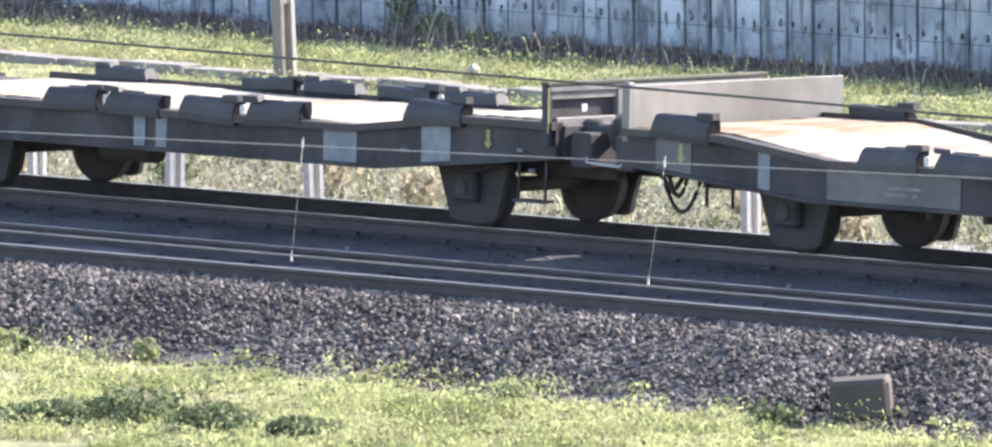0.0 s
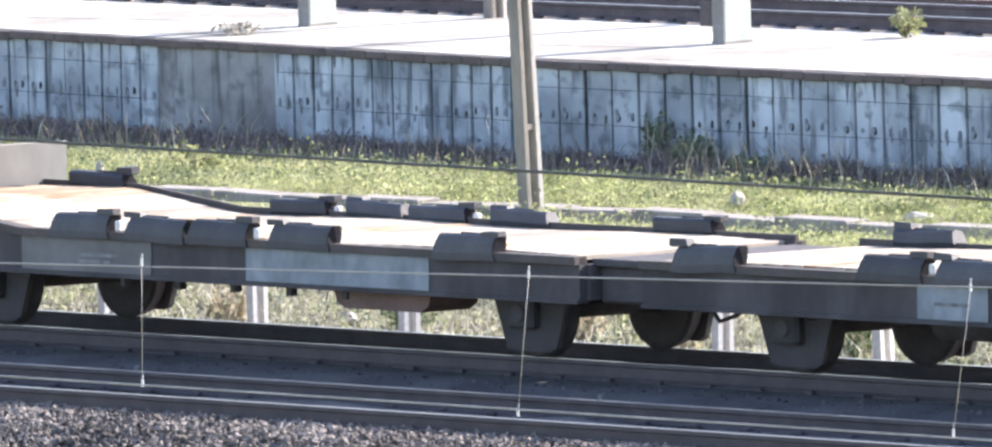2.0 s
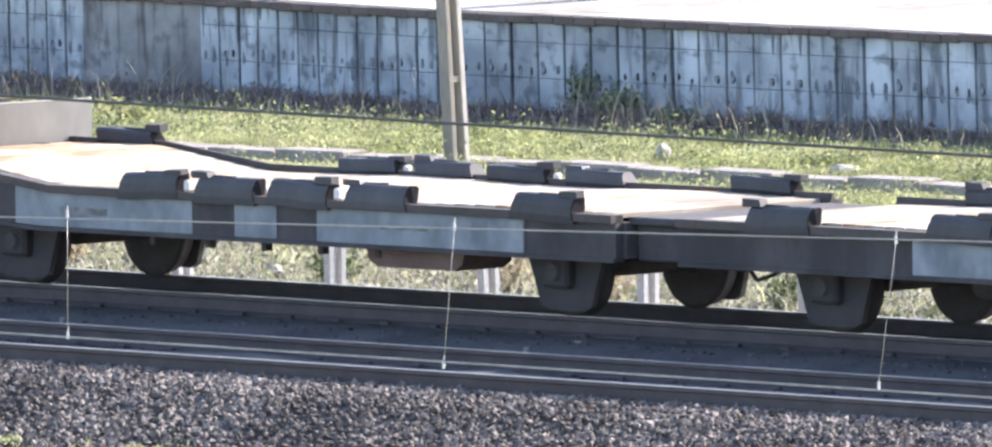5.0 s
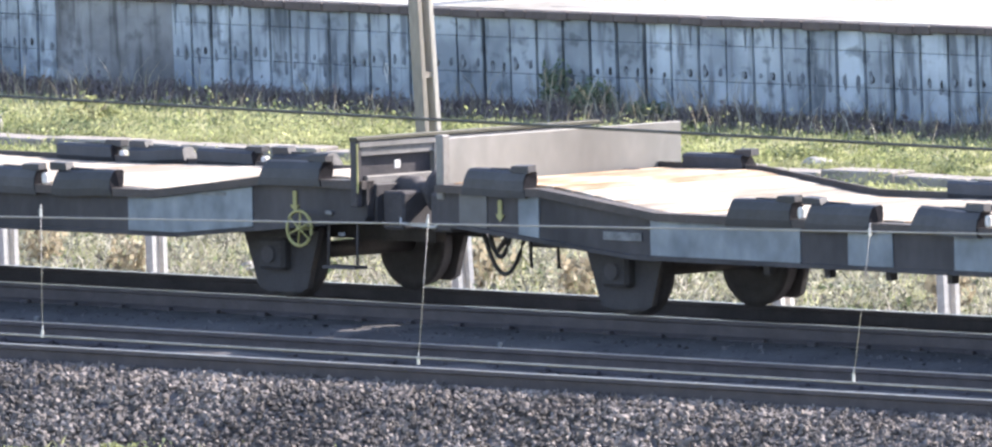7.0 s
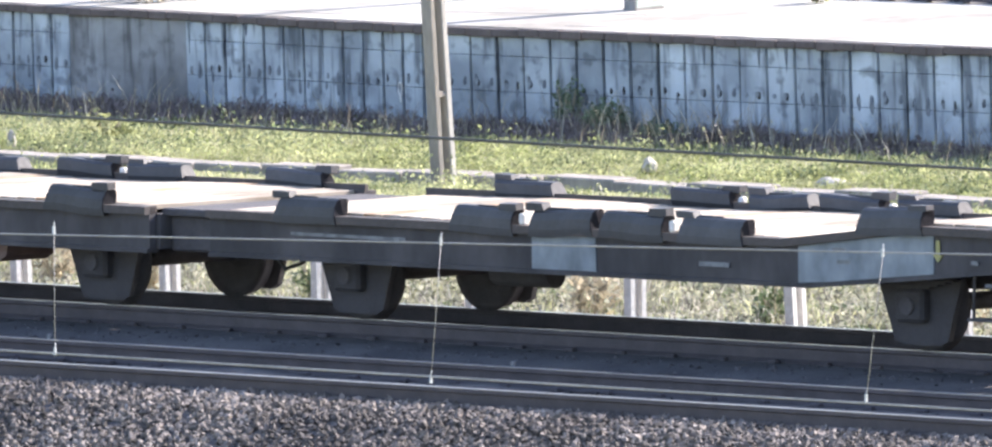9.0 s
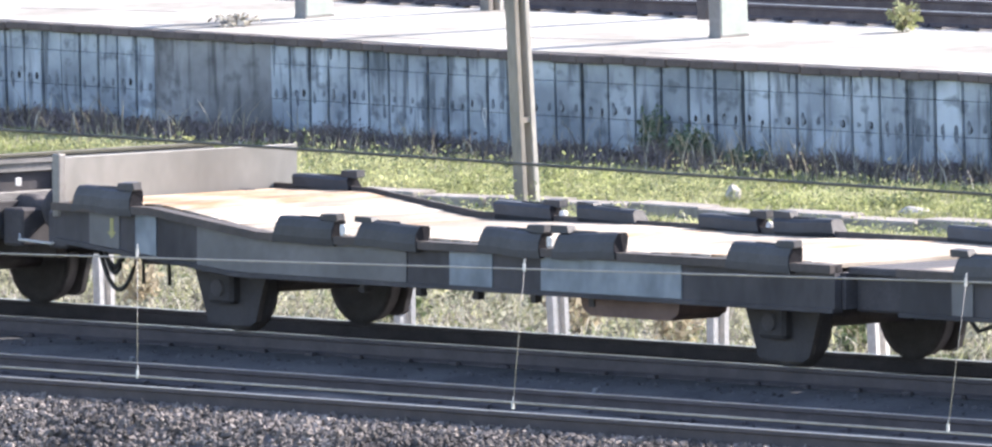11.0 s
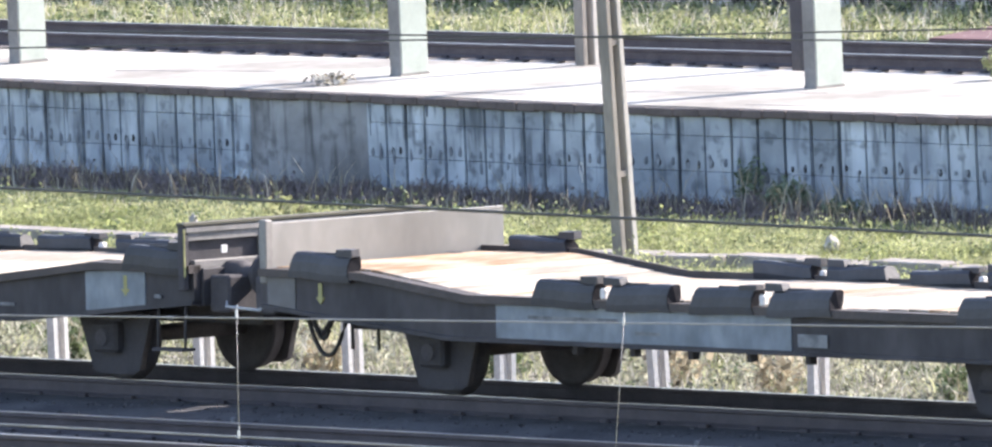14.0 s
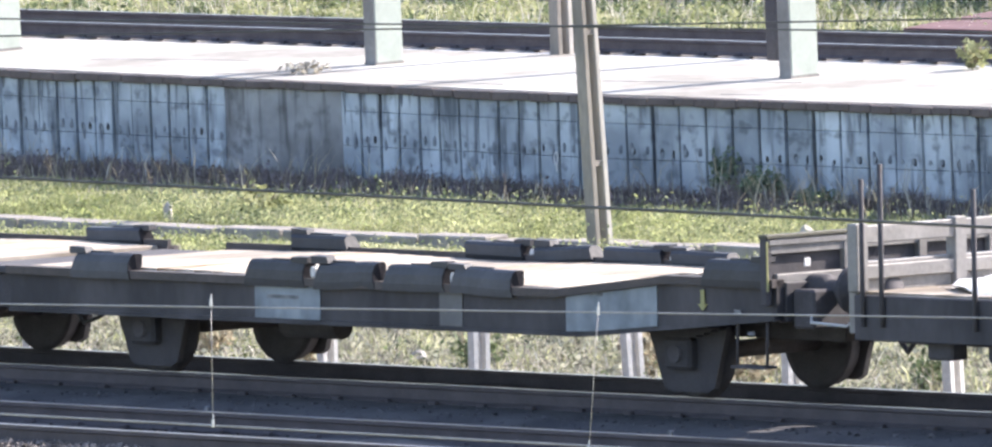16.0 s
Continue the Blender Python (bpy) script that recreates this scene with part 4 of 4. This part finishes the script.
def make_stake_wagon():
    """The next wagon, of another kind, with loose stakes."""
    unit = tagged(new("stake_wagon"), "dark stake wagon with grey side boards and pale sacks", "flat wagon", "wagons of the train")
    part("side_sill", boxed(0.9, 14.0, -1.34, -1.24, 0.60, 0.98, 0.01), M_FRAME, unit)
    part("side_sill", boxed(0.9, 14.0, 1.24, 1.34, 0.60, 0.98, 0.01), M_FRAME, unit)
    part("deck", boxed(0.9, 14.0, -1.24, 1.24, 0.90, 1.0), M_DECK, unit, "pale plank deck")
    part("end_beam", boxed(0.8, 0.9, -1.3, 1.3, 0.65, 1.25, 0.01), M_GREYBEAM, unit)
    for u, h in ((1.03, 1.95), (1.25, 2.08), (2.33, 1.90), (4.2, 1.95), (6.0, 1.95)):
        part("stake", tube(bmesh.new(), [(u, -1.36, 0.72), (u, -1.36, h)], 0.022, 8), M_BLACK, unit)
    for k in range(3):
        u = 1.0 + k * 4.1
        bm = bmesh.new()
        box(bm, u, u + 4.0, 1.20, 1.26, 1.36, 1.52, 0.01)
        box(bm, u, u + 4.0, 1.20, 1.26, 1.02, 1.16, 0.01)
        for v in (u + 0.05, u + 1.3, u + 2.6, u + 3.9):
            box(bm, v - 0.06, v + 0.06, 1.17, 1.28, 1.0, 1.55, 0.01)
        part("side_board", bm, M_GREYBEAM, unit, "grey slatted side board")
    bm = bmesh.new()
    box(bm, 0.86, 0.94, -1.3, 1.3, 1.40, 1.55, 0.01)
    box(bm, 0.86, 0.94, -1.3, 1.3, 1.10, 1.22, 0.01)
    for y in (-1.28, -0.1, 1.25):
        box(bm, 0.84, 0.96, y - 0.07, y + 0.07, 1.0, 1.57, 0.01)
    part("end_board", bm, M_GREYBEAM, unit, "grey slatted end board")
    bm = bmesh.new()
    bmesh.ops.create_icosphere(bm, subdivisions=3, radius=1.0)
    for v in bm.verts:
        k = 1 + 0.25 * noise.noise(v.co * 2.2)
        v.co = Vector((2.6 + v.co.x * 1.6 * k, 0.0 + v.co.y * 1.0 * k, 1.0 + max(v.co.z, 0) * 0.17 * k))
    part("tarpaulin_heap", bm, M_WHITE, unit, "crumpled white sheeting on the deck")
    part("underframe", boxed(1.0, 13.8, -0.9, 0.9, 0.55, 0.88), M_BLACK, unit)
    for u in (1.6, 2.3, 3.2):
        part("brake_bracket", boxed(u, u + 0.3, -1.2, -1.0, 0.45, 0.62, 0.02), M_BLACK, unit)
    for u in (3.4, 11.0):
        ob = again(SHARED["axle"], "wheelset", pose(0, 0, 0), unit)
        WHEELS.append((ob, u))
        for s in (-1, 1):
            plate, axle_box, spring = SHARED[("guard", s)]
            ob = again(plate, "axle_guard", pose(u, 0, 0), unit)
            again(axle_box, "axle_box", pose(0, 0, 0), ob)
            again(spring, "leaf_spring", pose(0, 0, 0), ob)
    for s in (-1, 1):
        bm = turned(bmesh.new(), [(0.0, 0), (0.19, 0.01), (0.2, 0.04), (0.085, 0.06), (0.085, 0.30), (0.125, 0.31), (0.125, 0.5), (0.0, 0.51)], 18)
        bmesh.ops.transform(bm, matrix=Matrix.Translation((0.42, s * 0.87, 0.98)) @ Matrix.Rotation(radians(-90), 4, "Z"), verts=bm.verts)
        part("buffer", bm, M_BLACK, unit)
    return unit


UNITS.append((5, make_stake_wagon()))


# ---- grass and weeds ----
def blades(name, count, place, height, width, material, label, seed, lean=0.5, category="grass"):
    rng = np.random.default_rng(seed)
    verts, faces = [], []
    for i in range(count):
        x, y, k = place(rng)
        z = ground_z(x, y) - 0.02
        h = rng.uniform(*height) * k
        a = rng.uniform(0, math.tau)
        w = width * rng.uniform(0.6, 1.3)
        dx, dy = math.cos(a) * w, math.sin(a) * w
        b = rng.uniform(0, math.tau)
        tx, ty = math.cos(b) * h * lean * rng.uniform(0.2, 1), math.sin(b) * h * lean * rng.uniform(0.2, 1)
        k0 = len(verts)
        verts += [(x - dx, y - dy, z), (x + dx, y + dy, z), (x + dx * 0.7 + tx * 0.35, y + dy * 0.7 + ty * 0.35, z + h * 0.6),
                  (x - dx * 0.7 + tx * 0.35, y - dy * 0.7 + ty * 0.35, z + h * 0.6), (x + tx, y + ty, z + h)]
        faces += [(k0, k0 + 1, k0 + 2, k0 + 3), (k0 + 3, k0 + 2, k0 + 4)]
    return raw(name, verts, faces, material, "stuff", label, category)


def clump(x, y, s):
    return 0.6 + 1.3 * max(0.0, noise.noise((x * s, y * s, 3.3)) * 0.7 + noise.noise((x * s * 3, y * s * 3, 7.7)) * 0.5 + 0.35)


def behind(rng):
    y = 4.6 + 14.4 * rng.uniform(0, 1) ** 0.6
    if 13.9 < y < 14.6:
        y += 0.8
    x = rng.uniform(-14, 11) - y
    return x, y, clump(x, y, 0.7)


def by_wall(rng):
    y = 19.3 - abs(rng.normal(0, 0.7))
    x = rng.uniform(-14, 12) - y
    return x, y + (0.08 * (-21.3 - x) if x < -21.3 else 0), clump(x, y, 0.9)


def by_track(rng):
    y = rng.uniform(3.15, 5.2)
    x = rng.uniform(-11, 11) - y
    return x, y, clump(x, y, 1.1)


def in_front(rng):
    y = rng.uniform(-11.5, -6.1)
    if y > -6.7 and rng.random() < 0.75:
        y -= 1.0
    x = rng.uniform(-9, 10) - y
    return x, y, clump(x, y, 1.0)


def far_side(rng):
    y = rng.uniform(35.5, 41.0)
    x = rng.uniform(-17, 16) - y - 1
    return x, y, clump(x, y, 0.6)


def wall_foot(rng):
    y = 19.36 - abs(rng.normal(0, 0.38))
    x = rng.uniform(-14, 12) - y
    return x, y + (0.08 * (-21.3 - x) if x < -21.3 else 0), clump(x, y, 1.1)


def by_fence(rng):
    y = rng.uniform(40.3, 40.95)
    x = rng.uniform(-17, 16) - y - 1
    return x, y, clump(x, y, 0.8)


def meadow(rng):
    y = 7.5 + 10.2 * rng.uniform(0, 1) ** 0.8
    if 13.6 < y < 14.9:
        y += 1.4
    x = rng.uniform(-14, 11) - y
    return x, y, clump(x, y, 0.7)


def scrub(rng):
    y = rng.uniform(2.9, 10.0)
    x = rng.uniform(-12, 11) - y
    return x, y, clump(x, y, 1.4)


def tufts(name, count, place, size, leaves, leaf, material, label, seed, category="weeds"):
    """Low leafy tufts of uneven outline, scattered over a stretch of ground."""
    rng = np.random.default_rng(seed)
    verts, faces = [], []
    for i in range(count):
        x, y, k = place(rng)
        z = ground_z(x, y)
        w = rng.uniform(*size) * k
        h = w * rng.uniform(0.35, 0.8)
        p = rng.normal(0, 1, (leaves, 3)) * (w * 0.34, w * 0.34, h * 0.36)
        p[:, 2] = np.abs(p[:, 2]) + 0.01
        a, b = rng.normal(0, leaf, (leaves, 3)), rng.normal(0, leaf, (leaves, 3))
        p += (x, y, z)
        quad = np.stack((p - a, p + b, p + a, p - b), 1).reshape(-1, 3)
        k0 = len(verts)
        verts += quad.tolist()
        faces += [(k0 + 4 * j, k0 + 4 * j + 1, k0 + 4 * j + 2, k0 + 4 * j + 3) for j in range(leaves)]
    return raw(name, verts, faces, material, "stuff", label, category)


blades("meadow_grass", 100000, behind, (0.025, 0.085), 0.011, M_GRASS, "short patchy green and yellowish grass behind the track", 1, 0.9)
blades("meadow_straw", 9000, behind, (0.03, 0.11), 0.006, M_STRAW, "pale dry straw among the grass", 11, 0.9)
tufts("meadow_herbs", 1300, meadow, (0.14, 0.38), 85, 0.009, M_HERB, "bright lime-green low herbs in the grass", 21)
tufts("pale_herbs", 520, meadow, (0.18, 0.46), 85, 0.009, M_LIME, "pale yellow-green clumps in the grass", 34)
tufts("dark_herbs", 330, meadow, (0.16, 0.46), 85, 0.009, M_LEAF, "dark green herb tufts in the grass", 22)
blades("dry_stalks", 2600, by_wall, (0.10, 0.42), 0.004, M_DRY, "dry pale stalks along the platform wall", 2, 0.8, "weeds")
blades("tall_stalks", 170, by_wall, (0.22, 0.44), 0.008, M_STRAW, "tall bleached leaning stalks before the platform wall", 33, 0.7, "weeds")
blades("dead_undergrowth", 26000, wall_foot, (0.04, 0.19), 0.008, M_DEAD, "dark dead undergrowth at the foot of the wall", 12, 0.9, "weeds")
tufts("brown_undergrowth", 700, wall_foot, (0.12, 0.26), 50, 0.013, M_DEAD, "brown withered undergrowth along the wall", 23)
blades("trackside_weeds", 7000, scrub, (0.04, 0.22), 0.006, M_STRAW, "dry pale weeds beside the track", 3, 1.1, "weeds")
blades("trackside_twigs", 5000, scrub, (0.06, 0.30), 0.004, M_DEAD, "dark bare twigs beside the track", 31, 1.2, "weeds")
blades("trackside_grass", 3000, by_track, (0.04, 0.16), 0.009, M_GRASS, "yellow-green grass beside the track", 4, 0.9)
tufts("trackside_scrub", 1500, scrub, (0.10, 0.34), 46, 0.014, M_SCRUB, "grey-green withered scrub beside the track", 24)
tufts("trackside_herbs", 260, scrub, (0.10, 0.26), 40, 0.014, M_LEAF, "dark green weeds beside the track", 25)
blades("bank_grass", 40000, in_front, (0.025, 0.08), 0.010, M_GRASS, "sunlit grass at the foot of the ballast bank", 5, 1.0)
tufts("bank_herbs", 1200, in_front, (0.12, 0.34), 90, 0.010, M_LIME, "lime-green leafy weeds at the foot of the ballast bank", 26)
tufts("bank_dark_herbs", 150, in_front, (0.12, 0.36), 90, 0.009, M_LEAF, "dark leafy weeds at the foot of the ballast bank", 27)
blades("bank_straw", 5000, in_front, (0.04, 0.14), 0.008, M_DRY, "pale straw at the foot of the ballast bank", 13, 0.9)
blades("far_grass", 18000, far_side, (0.03, 0.10), 0.014, M_GRASS, "grass beyond the far tracks", 6, 0.9)
blades("far_weeds", 6000, far_side, (0.06, 0.3), 0.007, M_STRAW, "dry weeds beyond the far tracks", 7, 0.8, "weeds")
blades("fence_brambles", 700, by_fence, (0.2, 0.75), 0.008, M_STRAW, "pale bare bramble stems before the far fence", 35, 1.0, "weeds")
tufts("far_herbs", 420, far_side, (0.2, 0.5), 70, 0.016, M_HERB, "lime-green herbs beyond the far tracks", 28)
tufts("far_scrub", 260, far_side, (0.2, 0.6), 70, 0.016, M_LEAF, "dark green scrub beyond the far tracks", 29)


def bush(x, y, w, h, seed, label, material=None, count=900, leaf=0.022):
    rng = np.random.default_rng(seed)
    plant = tagged(new("bush"), label, "bush")
    z = ground_z(x, y)
    for k in range(6):
        a = k * 1.05
        bm = tube(bmesh.new(), [(0, 0, 0), (math.cos(a) * w * 0.2, math.sin(a) * w * 0.2, h * 0.45), (math.cos(a) * w * 0.4, math.sin(a) * w * 0.3, h * 0.85)], 0.008, 5)
        part("stem", bm, M_DRY, plant)
    verts, faces = [], []
    for i in range(count):
        d = rng.normal(0, 1, 3)
        d = d / np.linalg.norm(d) * rng.uniform(0.35, 1.0) ** 0.6
        p = np.array((d[0] * w / 2, d[1] * w / 2, h * 0.5 + d[2] * h * 0.5)) * (1 + 0.25 * math.sin(d[0] * 5 + seed))
        a, b = rng.normal(0, leaf, 3), rng.normal(0, leaf, 3)
        k0 = len(verts)
        verts += [tuple(p - a), tuple(p + b), tuple(p + a), tuple(p - b)]
        faces.append((k0, k0 + 1, k0 + 2, k0 + 3))
    me = bpy.data.meshes.new("leaves")
    me.from_pydata(verts, [], faces)
    me.materials.append(material or M_LEAF)
    leaves = new("leaves", me)
    leaves.parent = plant
    plant.matrix_basis = pose(x, y, TOP if 20.3 < y < 24 else z)
    return plant


bush(-18.6, 19.2, 0.56, 0.34, 1, "dull green bush against the platform wall", M_IVY, 1500, 0.014)
bush(-23.6, 16.8, 0.6, 0.22, 3, "low green weed in the grass", M_GRASS, 400)
bush(-19.6, 23.4, 0.32, 0.3, 5, "bright weed growing from the platform edge", M_GRASS, 160)
bush(-27.15, 20.85, 0.5, 0.13, 6, "dry tuft growing in a platform crack", M_STRAW, 120)
for i in range(10):
    bush(-9.3 + i * 1.93 - 3.5, 3.9 + 0.4 * math.sin(i * 2.1), 0.5, 0.45, 20 + i, "scrubby weed beside the track", M_DRY if i % 3 else M_LEAF, 200)
rng = random.Random(12)
for i in range(6):
    bush(rng.uniform(1.5, 16), -6.6 - rng.uniform(-0.25, 0.5), rng.uniform(0.2, 0.5), rng.uniform(0.1, 0.22), 40 + i, "leafy weed at the edge of the ballast", M_HERB if i % 2 else M_LEAF, 150)
bush(6.34, -10.46, 0.9, 0.2, 70, "low dark green weeds in the grass", M_LEAF, 900, 0.018)
bush(6.73, -9.76, 1.0, 0.24, 71, "low dark green weeds in the grass", M_LEAF, 900, 0.018)
bush(7.81, -9.88, 0.8, 0.2, 72, "low dark green weeds in the grass", M_LEAF, 900, 0.018)
bush(8.77, -9.75, 0.6, 0.15, 73, "low dark green weeds in the grass", M_LEAF, 900, 0.018)
bush(-17.75, 19.15, 0.42, 0.2, 61, "dark low weed against the platform wall", M_IVY, 500, 0.013)
bush(-19.25, 19.3, 0.30, 0.55, 62, "thin climbing weed on the platform wall", M_IVY, 500, 0.013)


def rock(x, y, z, s, seed, label, name="rubble"):
    bm = bmesh.new()
    bmesh.ops.create_icosphere(bm, subdivisions=2, radius=1)
    for v in bm.verts:
        v.co *= 1 + 0.35 * noise.noise(v.co * 1.6 + Vector((seed, 0, 0)))
        v.co = Vector((v.co.x * s[0], v.co.y * s[1], max(v.co.z, -0.4) * s[2]))
    ob = tagged(link(name, bm, M_ROCK), label, "stone")
    ob.location = (x, y, z)
    return ob


rock(-14.7, 15.9, -0.42, (0.09, 0.08, 0.10), 1, "pale lump of rubble in the grass")
rock(-11.8, 15.5, -0.46, (0.2, 0.15, 0.08), 2, "pale rubble in the grass")
rock(-23.5, 15.4, -0.42, (0.05, 0.05, 0.16), 3, "small white marker stone", "marker_stone")
rock(-7.97, 4.1, -0.42, (0.12, 0.1, 0.12), 4, "pale stone beside the track")
block = tagged(link("concrete_block", boxed(-0.26, 0.26, -0.18, 0.18, 0, 0.36, 0.04), M_DARKBROWN), "dark weathered concrete block in the ballast", "block")
block.matrix_basis = pose(12.05, -6.2, -0.68, 3, -4, 38)


# ---- movement ----
def motions():
    tilt = Matrix.Rotation(radians(-CANT), 4, "X")
    for n, unit in UNITS:
        walk(unit, [(t, Matrix.Translation((x + n * UNIT, 0, 0)) @ tilt) for t, x in TRAIN])
    times = [i / 10 for i in range(161)]
    way = np.interp(times, [t for t, _ in TRAIN], [x for _, x in TRAIN])
    for ob, u in WHEELS:
        walk(ob, [(t, pose(u, 0, 0.387, 0, math.degrees((x - way[0]) / 0.387), 0)) for t, x in zip(times, way)])


motions()
